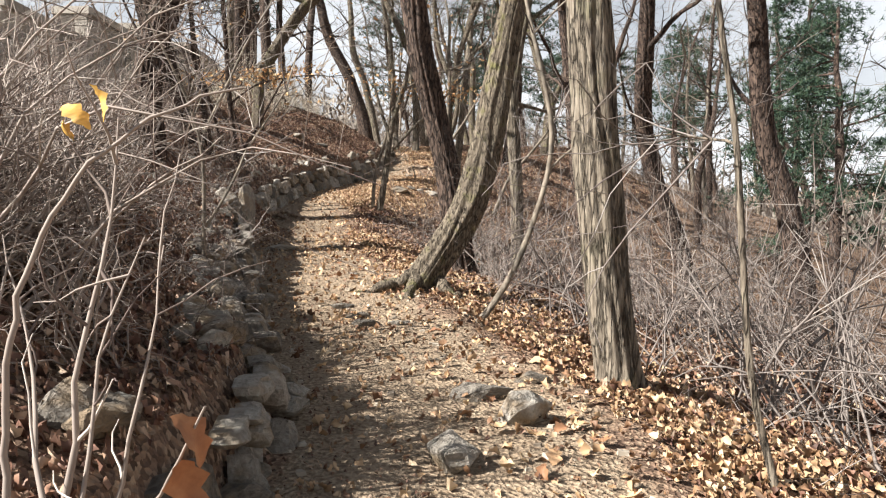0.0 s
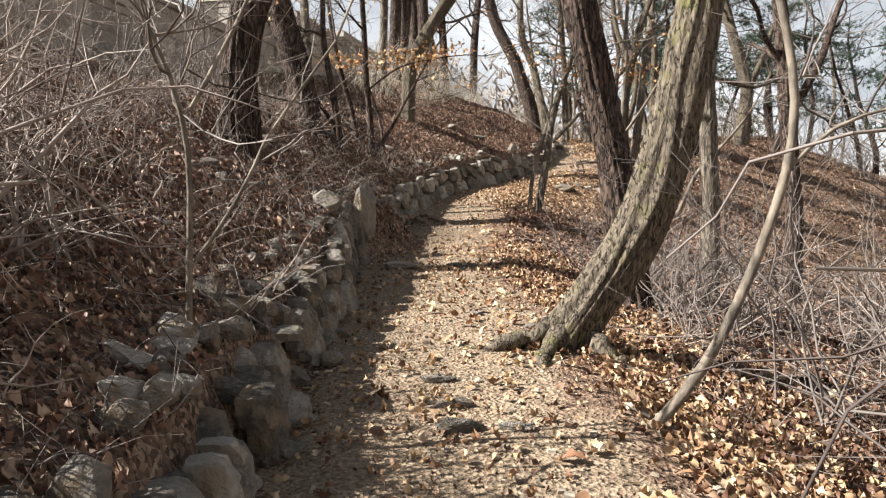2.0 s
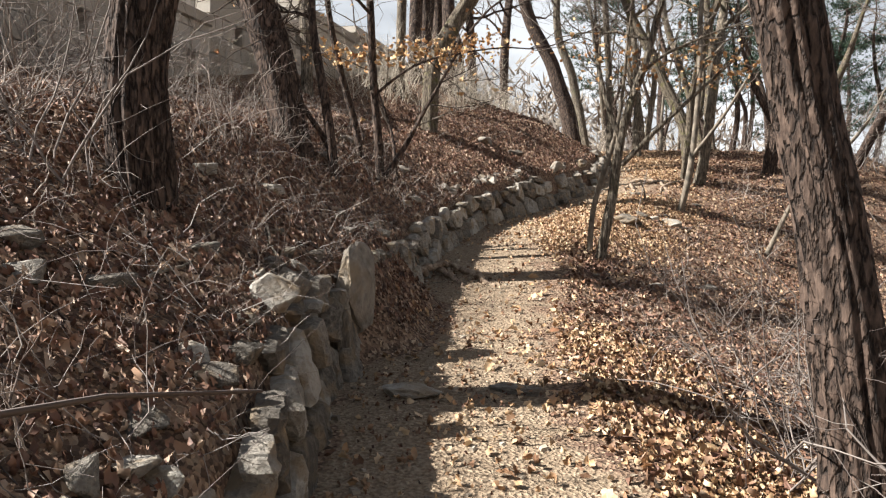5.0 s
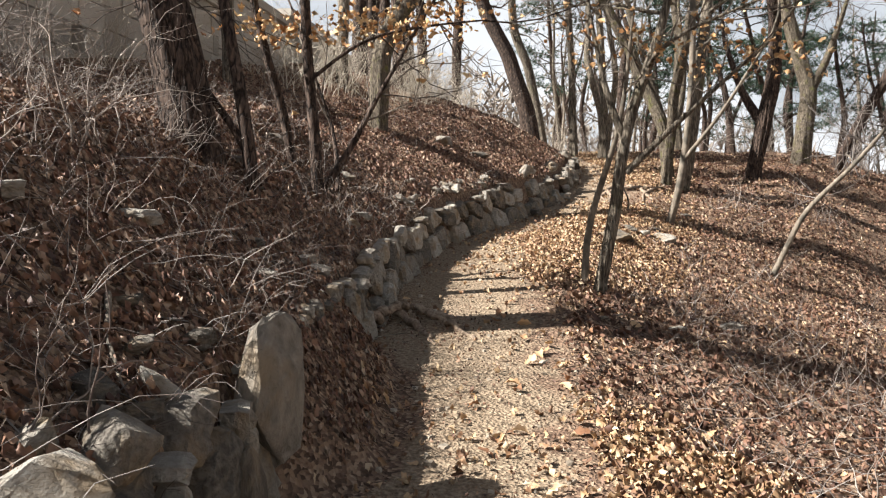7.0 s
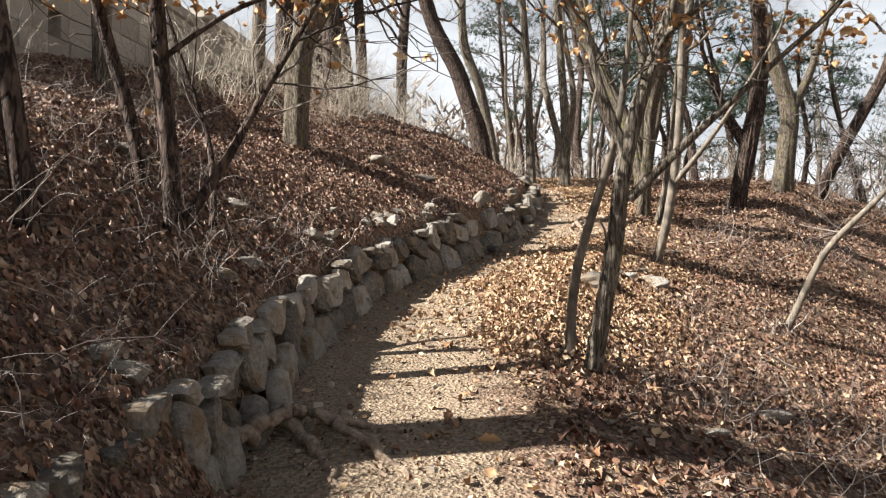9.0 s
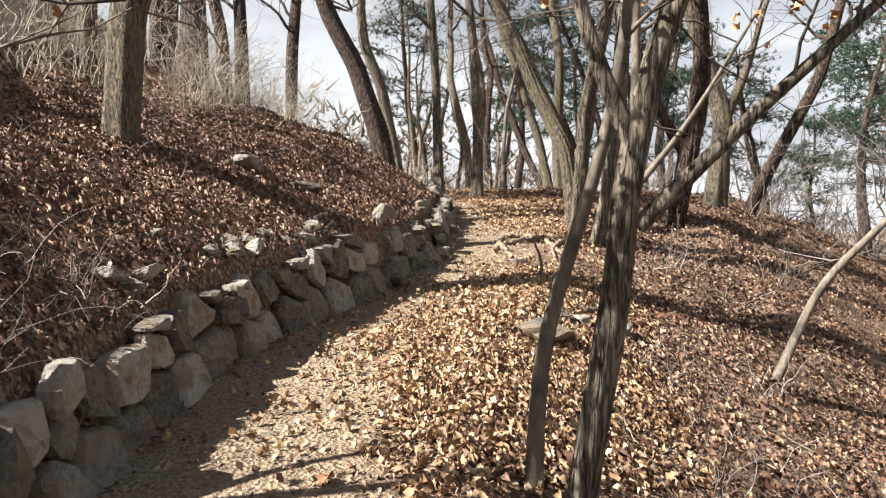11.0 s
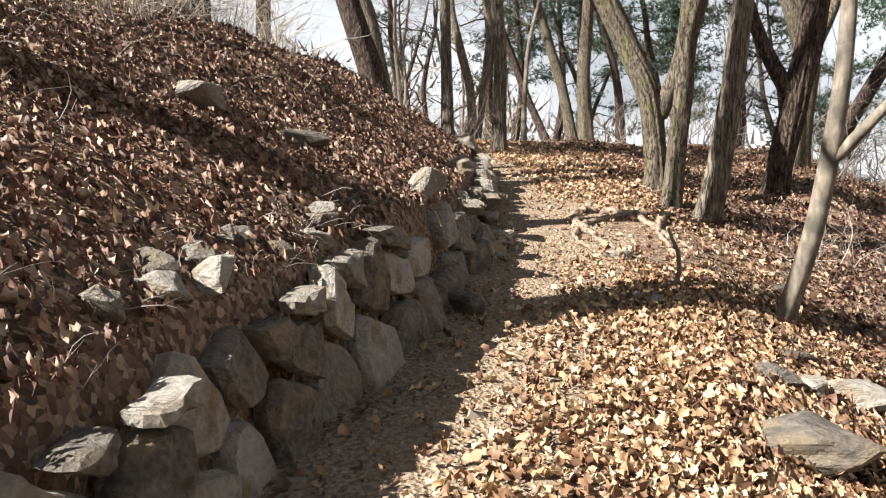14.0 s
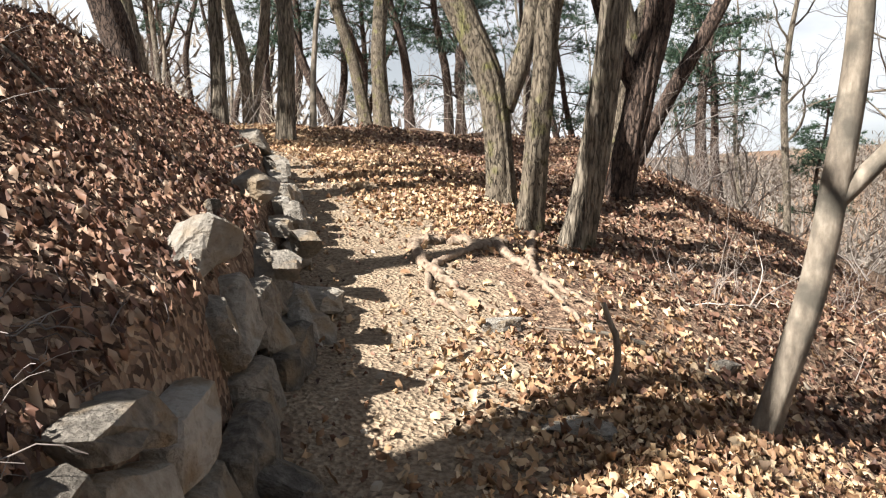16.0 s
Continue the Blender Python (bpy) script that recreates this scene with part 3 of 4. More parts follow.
        if leaf and ends:
            pick = rng.integers(0, len(ends), leaf)
            places = np.array(ends)[pick] + rng.normal(0, 0.07, (leaf, 3))
            tagged(part("leaves", leaves_mesh("leaves", rng, places, 0.085, 0.9, LEAF_ORANGE), self.top, "withered orange leaves"), kind="stuff")


Tree("sapling", -1.75, 5.7, [(0, 0, .3), (.02, .01, .75), (.01, .0, 1.05), (-.1, -.08, 1.3)], .017, 1.8, BARK_SMOOTH, seed=51, low=.45, limbs=5, reach=.6, ridges=.05, twigs=30,
     fork=[(.011, (0, 0, .3), (.1, .09, .45), (.22, .2, .68), (.26, .24, .9)), (.012, (.01, .0, 1.0), (.09, .08, 1.15), (.16, .14, 1.4))],
     label="pale upright branching sapling among the brambles", twig_mat=TWIG, group="trees on the bank")
OAK = "rough furrowed grey-brown oak trunk, bare in winter"
Tree("oak_tree", 1.08, 4.75, [(-.14, .03, 1.29), (-.2, .05, 2.4)], .135, 9, seed=2, low=.45, label="straight oak with deeply furrowed bark beside the trail", ridges=.2)
Tree("leaning_tree", -.3, 7.85, [(.06, .0, .05), (.38, .02, .46), (.64, .03, .97), (.76, .03, 1.56), (.92, .04, 2.4), (1.0, .04, 2.9)], .158, 8, BARK_MOSSY, seed=3, low=.5, ridges=.17, flare=.5,
     label="mossy leaning oak curving up from the trail's edge")
Tree("oak_tree", .27, 10.1, [(-.15, .01, 1.0), (-.31, .03, 1.86)], .168, 9, BARK_DARK, seed=5, low=.45, label="dark straight oak behind the leaning tree", ridges=.18)
Tree("sapling", .23, 6.55, [(.27, 0, .19), (.49, -.01, .7), (.71, -.01, 1.41), (.66, -.01, 1.85), (.54, -.01, 2.26)], .025, 4, BARK_SMOOTH, seed=6, low=.2, limbs=6, reach=1.1, ridges=.05, twigs=40,
     label="pale crooked sapling sweeping up from the ground", twig_mat=TWIG)
Tree("sapling", 1.48, 3.35, [(-.09, .04, .3), (-.17, .06, .55), (-.13, .07, .85), (-.2, .07, 1.15), (-.16, .09, 1.5), (-.24, .09, 1.8), (-.27, .12, 2.15)], .017, 4, BARK, seed=7, low=.3, limbs=6, reach=.7, ridges=.05, twigs=50,
     label="slender pale sapling with bare side twigs", twig_mat=TWIG)
Tree("sapling", 1.15, 5.3, [(-.05, .06, .8), (-.16, .07, 1.7), (-.17, .09, 2.6)], .045, 5, BARK_SMOOTH, seed=8, low=.5, limbs=4, reach=.8, ridges=.05, twigs=30,
     label="slender grey sapling close behind the oak", twig_mat=TWIG)
Tree("young_tree", -1.4, 17.08, [(.16, -.01, .86), (.26, -.02, 1.81), (.58, -.04, 2.73)], .066, 6, BARK, seed=9, low=.35, limbs=8, leaf=120, ridges=.1,
     fork=[(.045, (.25, -.02, 1.65), (.05, .02, 2.1), (-.1, .05, 2.8)), (.04, (.27, -.02, 1.3), (.7, -.1, 1.75), (1.4, -.2, 2.4))], spray=[((.9, -.1, 2.6), (.5, .4, .1), 80), ((1.7, .3, 2.5), (.4, .4, .1), 70), ((0, .3, 2.9), (.4, .4, .1), 50)], label="young oak forking low beside the trail", twigs=60)
Tree("sapling", -1.55, 17.3, [(.02, 0, .65), (.25, -.01, 1.37), (.38, -.02, 1.85)], .038, 3.6, BARK_SMOOTH, seed=10, low=.5, limbs=4, reach=1, ridges=.05, label="thin dark stem leaning against the young oak", twigs=25)
Tree("young_tree", -.13, 22.36, [(.16, -.14, .68), (.22, -.19, 1.22), (.27, -.24, 1.93)], .062, 7, BARK_SMOOTH, seed=11, low=.4, limbs=8, leaf=80, ridges=.06, flare=.25,
     fork=[(.045, (.2, -.18, 1.08), (.33, -.28, 1.25), (.8, -.5, 1.9), (1.3, -.7, 2.8))], label="smooth grey-barked young tree leaning beside the trail", twigs=50)
Tree("oak_tree", .4, 25.1, [(.14, -.08, .92), (.24, -.14, 2.03)], .12, 9, seed=12, low=.4, label=OAK, ridges=.17, twigs=60)
Tree("oak_tree", .1, 25.35, [(.05, -.02, .79), (.1, -.05, 1.34), (.09, -.04, 1.8)], .105, 9, BARK_MOSSY, seed=13, low=.4, label="oak with knobbly furrowed bark over exposed roots", ridges=.17, twigs=60)
Tree("oak_tree", .21, 26.17, [(-.05, .02, .91), (-.2, .09, 1.43), (-.55, .2, 2.1)], .135, 9, BARK_MOSSY, seed=14, low=.4, twigs=60,
     fork=[(.1, (0, .02, .9), (.25, -.02, 1.5), (.3, -.05, 2.6))], label="stout forked oak with moss at its foot", ridges=.17)
Tree("oak_tree", 2.2, 27.4, [(.23, -.15, 1.39), (.39, -.24, 2.34)], .165, 9, BARK_DARK, seed=15, low=.35, label="dark broad oak on the downhill side", twigs=60,
     fork=[(.11, (.2, -.14, 1.2), (-.3, -.1, 2.0), (-.7, -.1, 3.2))])
Tree("oak_tree", 5.3, 31.9, [(.57, -.37, 1.31), (1.3, -.84, 2.95)], .14, 8, BARK_DARK, seed=16, low=.4, label="leaning dark tree on the slope", twigs=60)
Tree("oak_tree", 4.0, 30.4, [(.16, -.05, 1.87), (-.2, .06, 3.24), (-.7, .21, 5.06)], .2, 10, BARK_MOSSY, seed=17, low=.35, label="stout oak with mossy foot on the slope", twigs=70,
     fork=[(.13, (.15, -.05, 1.8), (.6, -.1, 2.8), (1.0, -.1, 4.2))])
Tree("oak_tree", 1.39, 34.75, [(-.14, .04, 1.56), (-.07, .02, 2.66)], .15, 10, BARK_MOSSY, seed=18, low=.4, label="oak with moss-green foot at the trail's rise", twigs=60)
Tree("oak_tree", 1.15, 35, [(-.34, .09, 1.46), (-.72, .19, 2.67)], .12, 10, BARK_MOSSY, seed=19, low=.4, label="leaning oak sharing a foot with its neighbour", twigs=60)
Tree("tree", 2.38, 44.7, [(-.89, .18, 1.87), (-1.76, .36, 4.14)], .15, 10, BARK_DARK, seed=20, low=.4, label="dark leaning tree far along the trail", twigs=60)
Tree("tree", -.94, 38, [(-.09, .01, 1.43), (-.47, .05, 2.78)], .125, 9, BARK, seed=21, low=.4, label=OAK, twigs=60)
Tree("tree", -.85, 38.3, [(.2, -.02, 1.59), (.33, -.03, 2.89)], .11, 9, BARK, seed=22, low=.4, label=OAK, twigs=60)
Tree("tree", -.1, 41, [(-.17, .02, 1.76), (-.09, .01, 3.39)], .14, 9, BARK_DARK, seed=23, low=.4, label=OAK, twigs=60)
Tree("tree", -.32, 33.14, [(0, 0, 1.02), (.05, -.01, 2.08)], .05, 4, BARK_SMOOTH, seed=24, low=.4, label="slender pale trunk by the trail", limbs=4, reach=1, twigs=30)
Tree("tree", -1.07, 31.08, [(-.02, 0, 1.87), (-.26, .01, 4.75)], .12, 9, BARK, seed=25, low=.4, label=OAK, twigs=60)
Tree("tree", -1.93, 32.3, [(-.1, 0, 2.68), (-.28, 0, 4.98)], .12, 9, BARK, seed=26, low=.4, label=OAK, twigs=60)
Tree("sapling", 1.35, 21.4, [(.42, -.13, .98), (1.01, -.31, 1.61)], .05, 2.4, BARK_SMOOTH, seed=27, low=.4, limbs=6, reach=.9, ridges=.05, label="pale bare sapling leaning downhill", twig_mat=TWIG, twigs=50)
Tree("pine_trunk_tree", -3.84, 10.35, [(-.06, -.04, .75), (-.02, -.01, 1.28)], .2, 10, BARK_DARK, seed=30, low=.45, label="thick dark furrowed trunk on the bank", ridges=.2, limbs=12, twigs=260, group="trees on the bank")
Tree("pine_trunk_tree", -4.82, 14.7, [(-.23, -.1, .91), (-.45, -.2, 1.77)], .23, 10, BARK_DARK, seed=31, low=.45, label="dark leaning furrowed trunk on the bank", ridges=.2, limbs=12, twigs=260, group="trees on the bank")
Tree("tree", -4.94, 20.88, [(.02, .01, .6), (.06, .02, 1.34), (.3, .09, 1.8)], .17, 9, BARK_MOSSY, seed=32, low=.35, label="stout tree on the bank below the stone parapet", group="trees on the bank", twigs=120)
Tree("young_tree", -4.24, 16.07, [(-.05, -.03, .7), (-.09, -.04, 1.04), (-.12, -.06, 1.4)], .06, 5, BARK_DARK, seed=33, low=.4, leaf=160, ridges=.06, twigs=120,
     fork=[(.042, (0, 0, .05), (.29, .14, .5), (.46, .22, .95), (.7, .34, 1.4)), (.03, (.0, .6, .1), (-.11, .86, .75), (-.35, .79, 1.4)), (.022, (-.1, -.05, 1.2), (.4, .2, 1.7), (1.3, .4, 1.85))], spray=[((-.5, .1, 1.75), (.32, .3, .08), 130), ((.5, .3, 1.8), (.4, .3, .08), 170), ((1.2, .5, 1.95), (.3, .3, .08), 110)],
     label="multi-stemmed young tree with a spray of orange leaves", group="trees on the bank")
Tree("sapling", -4.64, 16.5, [(-.11, -.06, .53), (-.27, -.14, 1.05)], .048, 5, BARK_DARK, seed=34, low=.4, label="slender dark sapling on the bank", limbs=5, reach=1.3, group="trees on the bank", twigs=120)
Tree("sapling", -4.29, 14.66, [(-.06, -.04, .28), (-.09, -.06, .58), (-.14, -.09, .93)], .054, 5, BARK_DARK, seed=35, low=.4, label="crooked dark sapling on the bank", limbs=5, reach=1.3, group="trees on the bank", twigs=120, leaf=60)
Tree("sapling", -4.31, 14.98, [(-.16, -.1, .38), (-.3, -.19, .6)], .036, 4, BARK_DARK, seed=36, low=.4, label="slender dark sapling on the bank", limbs=4, reach=1.2, group="trees on the bank", twigs=120)
Tree("tree", -3.2, 34, [(-.3, -.02, 1.3), (-.9, -.04, 3.0), (-1.6, -.08, 4.3)], .28, 10, BARK_DARK, seed=37, low=.4, label="tall leaning tree on the crest", group="trees on the bank", twigs=60)
Tree("tree", -3.0, 37, [(-.25, -.02, 1.2), (-.7, -.03, 3.2), (-1.2, -.05, 4.4)], .19, 9, BARK, seed=38, low=.4, label=OAK, group="trees on the bank", twigs=60)

Tree("oak_tree", 5.3, 11.2, [(-.1, .05, 1.2), (-.35, .1, 2.4)], .17, 9, BARK_DARK, seed=41, low=.3, label="dark oak in the downhill thicket", twigs=90)
Tree("oak_tree", 4.1, 12.4, [(-.3, .05, 1.2), (-.75, .1, 2.4)], .15, 9, BARK_DARK, seed=42, low=.3, label="dark leaning oak in the downhill thicket", twigs=90)
Tree("oak_tree", 2.6, 15.0, [(.05, .05, 1.2), (-.1, .1, 2.8)], .13, 9, BARK_DARK, seed=43, low=.3, label="dark oak in the downhill thicket", twigs=90)
Tree("oak_tree", 1.2, 12.6, [(.0, .05, 1.2), (-.1, .1, 2.8)], .11, 8, BARK, seed=44, low=.3, label="grey oak behind the leaning tree", twigs=80)

# ---- rocks ----
ON_TRAIL = "angular grey fieldstone lying on the trail"
for x, y, sx, sy, sz, turn in ((.18, 4.4, .42, .3, .12, 15), (.42, 4.0, .26, .22, .26, 40), (.04, 3.46, .26, .34, .2, 10), (.52, 4.68, .26, .18, .1, -20), (-.9, 6.95, .26, .1, .07, 20),
                               (-.75, 6.55, .3, .1, .09, 15), (-.62, 6.2, .28, .12, .09, 25), (-.35, 6.3, .22, .15, .05, 0), (-2.25, 10.9, .5, .24, .13, 5), (-1.6, 11.15, .38, .2, .1, -8),
                               (-.5, 8.3, .2, .15, .06, 30), (-1.0, 8.7, .16, .12, .06, 70), (-1.02, 23.38, .26, .17, .15, 10), (-1.14, 22.2, .42, .22, .09, -5), (.23, 23.05, .22, .15, .12, 20)):
    rock(x, y, sx, sy, sz, turn, 0.3, ON_TRAIL)
for x, y, sx, sy, sz, turn in ((-1.12, 20.1, .62, .42, .3, -15), (-.9, 20.9, .3, .2, .16, 10), (-.62, 21.0, .2, .2, .16, 30), (-.35, 21.1, .46, .26, .22, -10), (-.02, 17.5, .46, .28, .18, 10),
                               (-.47, 21.5, .3, .2, .12, 0), (-.7, 16.3, .3, .2, .07, 20)):
    rock(x, y, sx, sy, sz, turn, 0.35, "pale weathered rock half sunk among fallen leaves")
for x, y, sx, sy, sz, turn, k in ((-2.66, 22.55, .36, .36, .3, 10, 1), (-2.36, 22.95, .26, .3, .4, 25, 2), (-2.12, 23.35, .42, .3, .2, 5, 3), (-2.42, 22.0, .26, .6, .16, 12, 4), (-2.05, 23.9, .35, .8, .22, 15, 5),
                                  (-2.75, 21.6, .28, .3, .2, 40, 6), (-1.98, 24.6, .3, .5, .2, 10, 7), (-1.85, 25.4, .3, .6, .24, 5, 8), (-2.25, 24.3, .3, .4, .3, 20, 9), (-2.05, 26.4, .4, .5, .26, 0, 10),
                                  (-3.47, 22.2, .42, .36, .16, 30, 0), (-4.0, 21.9, .4, .3, .2, 70, 3), (-3.2, 21.0, .2, .2, .14, 20, 5)):
    rock(x, y, sx, sy, sz, turn, 0.3, "large angular boulder bedded in the bank", k, group="boulders of the bank")
for x, y, sx, sy, sz, turn, k in ((-2.96, 11.72, .24, .52, .76, -12, 2), (-2.9, 11.3, .22, .34, .62, 10, 4), (-2.88, 10.45, .26, .3, .3, 30, 6), (-2.78, 10.0, .28, .3, .24, 50, 8)):
    rock(x, y, sx, sy, sz, turn, 0.12, "tall upright slab set in the retaining wall", k, group="wall slabs", name="standing_stone")
rub = np.random.default_rng(21)
for i in range(70):
    y = rub.uniform(2.4, 8.4) if i < 50 else rub.uniform(3.0, 6.6)
    x = float(wall_x(y)) + rub.uniform(-0.5, 0.1)
    w = rub.uniform(0.1, 0.26)
    rock(x, y, w, w * rub.uniform(0.6, 1.1), w * rub.uniform(0.45, 0.8), rub.uniform(0, 360), 0.2, "broken grey stone tumbled along the trail's edge", tip=(rub.normal(0, 14), rub.normal(0, 14)), group="tumbled stones")
for i in range(16):
    y = rub.uniform(8.5, 21)
    x = float(wall_x(y)) - rub.uniform(0.4, 1.5)
    w = rub.uniform(0.14, 0.3)
    rock(x, y, w, w * 0.8, w * 0.5, rub.uniform(0, 360), 0.35, "grey stone half buried in leaves on the bank", group="stones on the bank")


def gravel(count):
    vs, fs, n = [], [], 0
    cube = np.array([[-1, -1, -1], [1, -1, -1], [1, 1, -1], [-1, 1, -1], [-.6, -.7, 1], [.7, -.6, 1], [.6, .7, 1], [-.7, .6, 1]]) * 0.5
    quad = np.array([[4, 5, 6, 7], [0, 1, 5, 4], [1, 2, 6, 5], [2, 3, 7, 6], [3, 0, 4, 7]])
    for _ in range(count):
        y = rub.uniform(2, 30)
        x = float(wall_x(y)) + rub.uniform(0, 2.0)
        w = rub.uniform(0.012, 0.05) * (1.6 if rub.random() < 0.12 else 1)
        a = rub.uniform(0, 6.28)
        p = (cube + rub.normal(0, 0.12, (8, 3))) * np.array([w, w * rub.uniform(.6, 1), w * .6])
        p = np.stack([p[:, 0] * math.cos(a) - p[:, 1] * math.sin(a), p[:, 0] * math.sin(a) + p[:, 1] * math.cos(a), p[:, 2]], 1) + np.array([x, y, gz(x, y)])
        vs.append(p)
        fs.append(quad + n)
        n += 8
    return mesh_of("gravel", np.concatenate(vs), np.concatenate(fs), STONE_FINE, False)


STONE_FINE = material("trail_gravel", [(0.2, (0.16, 0.13, 0.1)), (0.5, (0.3, 0.25, 0.19)), (0.8, (0.45, 0.39, 0.31))], 12, bump=0.3, island=0.7)
tagged(new("gravel", gravel(900)), "small broken stones scattered on the earth trail", "gravel", kind="stuff")

# ---- roots ----
root_rng = np.random.default_rng(8)


def root(points, r, label, mat=ROOT):
    pts = [np.array([x, y, gz(x, y) + dz * (.75 if r < .06 else 1) - .02]) for x, y, dz in points]
    line = smooth_line(pts, 0.05)
    line[1:-1] += root_rng.normal(0, r * 0.24, (len(line) - 2, 3))
    t = Tubes()
    t.add(line, r * np.linspace(1, 0.35, len(line)) * (1 + 0.15 * np.sin(np.arange(len(line)) * 0.9)), 9, 0.12, 3, 5)
    return tagged(new("root", t.mesh("root", mat)), label, "root", "exposed roots")


BARE = "bare weathered tree root winding over the trail"
root([(-3.5, 14.6, .02), (-3.38, 15.0, .06), (-3.33, 15.5, .2), (-3.05, 15.45, .12), (-2.78, 15.28, .1), (-2.4, 14.9, -.03)], .06, BARE)
root([(-3.33, 15.5, .15), (-3.0, 15.2, .06), (-2.85, 14.9, .02), (-2.6, 14.5, -.03)], .04, BARE)
root([(-3.1, 15.5, .1), (-2.7, 15.6, .03), (-2.3, 15.4, -.03)], .035, BARE)
for pts, r in (([(.1, 25.3, .02), (-.4, 24.9, .05), (-1.0, 24.5, .07), (-1.3, 24.0, .06), (-1.2, 23.5, .05), (-.9, 23.1, -.02)], .036),
               ([(.1, 25.3, .03), (-.3, 24.5, .08), (-.5, 24.0, .07), (-.45, 23.5, .04), (-.6, 23.0, -.02)], .036), ([(-1.0, 25.0, .02), (-1.14, 24.6, .06), (-1.08, 24.25, .08), (-1.14, 23.95, .07), (-.95, 23.6, .03), (-.7, 23.4, -.03)], .05),
               ([(-1.1, 24.9, .03), (-.75, 24.98, .07), (-.4, 24.8, .06), (-.45, 24.4, .07), (-.3, 24.05, .05), (-.35, 23.7, -.02)], .05), ([(-.3, 24.9, .05), (-.9, 25.1, .05), (-1.4, 25.0, -.01)], .035),
               ([(.2, 26, .05), (-.6, 25.9, .05), (-1.3, 25.5, -.01)], .04), 
               ([(-.4, 24.2, .05), (-.35, 23.8, .05), (-.1, 23.4, .02), (.1, 23.1, -.02)], .025)):
    root(pts, r, BARE)
FOOT = "gnarled bark-covered root at the foot of the leaning tree"
for pts, r in (([(-.2, 7.85, .16), (-.5, 7.66, .1), (-.78, 7.62, .0), (-.95, 7.7, -.05)], .085), ([(-.24, 7.8, .16), (-.3, 7.5, .1), (-.38, 7.28, -.05)], .08), ([(-.1, 7.8, .14), (.16, 7.58, .05), (.34, 7.4, -.05)], .07)):
    root(pts, r, FOOT, BARK_MOSSY)

# ---- stone parapet of the old fortress wall above the bank ----
def build_parapet():
    wall = tagged(new("fortress_parapet"), "pale granite block parapet with small square loopholes", "wall", kind="structure")
    rng = np.random.default_rng(5)
    X0 = -8.5
    bm = bmesh.new()
    bmesh.ops.create_cube(bm, size=1)
    bmesh.ops.bevel(bm, geom=list(bm.edges), offset=0.03, segments=1, affect="EDGES")
    block = bpy.data.meshes.new("block")
    bm.to_mesh(block)
    bm.free()
    block.materials.append(ASHLAR)
    y = 8.0
    holes = (15.5, 16.6, 18.2, 19.85, 21.2, 22.55, 24.6, 26.5, 28.5, 30.6, 33)
    while y < 40:
        ln = 3.6
        base = gz(X0 + 0.3, y + ln / 2) - 0.72
        top = base + 2.0
        bm = bmesh.new()
        # added backing that closes the loopholes, so they look dark inside
        bmesh.ops.create_cube(bm, size=1, matrix=pose(X0 - 0.55, y + ln / 2, (base + top) / 2) @ Matrix.Diagonal((0.5, ln, top - base - 0.02, 1)))
        me = bpy.data.meshes.new("core")
        bm.to_mesh(me)
        bm.free()
        me.materials.append(DARK_CORE)
        part("core", me, wall)
        z, row = base, 0
        while z < top - 0.05:
            h = min((0.36, 0.40, 0.34)[row % 3], top - z)
            yy = y
            while yy < y + ln - 0.02:
                w = min(rng.uniform(0.45, 0.85), y + ln - yy)
                if y + ln - yy - w < 0.2:
                    w = y + ln - yy
                hole = [q for q in holes if row == 3 and yy - 0.02 <= q <= yy + w + 0.02]
                pieces = [(yy, w)]
                if hole:
                    q = min(max(hole[0], yy + 0.02), yy + w - 0.02)
                    pieces = [(yy, q - 0.14 - yy), (q + 0.14, yy + w - q - 0.14)]
                for a, b in pieces:
                    if b > 0.05:
                        part("block", block, wall, m=pose(X0 - 0.15 + rng.normal(0, 0.008), a + b / 2, z + h / 2) @ Matrix.Diagonal((0.32, b - 0.012, h - 0.012, 1)))
                yy += w
            z += h
            row += 1
        part("capstone", block, wall, m=pose(X0 - 0.38, y + ln / 2, top + 0.09, 0, 0, 0) @ Matrix.Diagonal((0.95, ln + 0.04, 0.18, 1)))
        y += ln
    return wall


build_parapet()

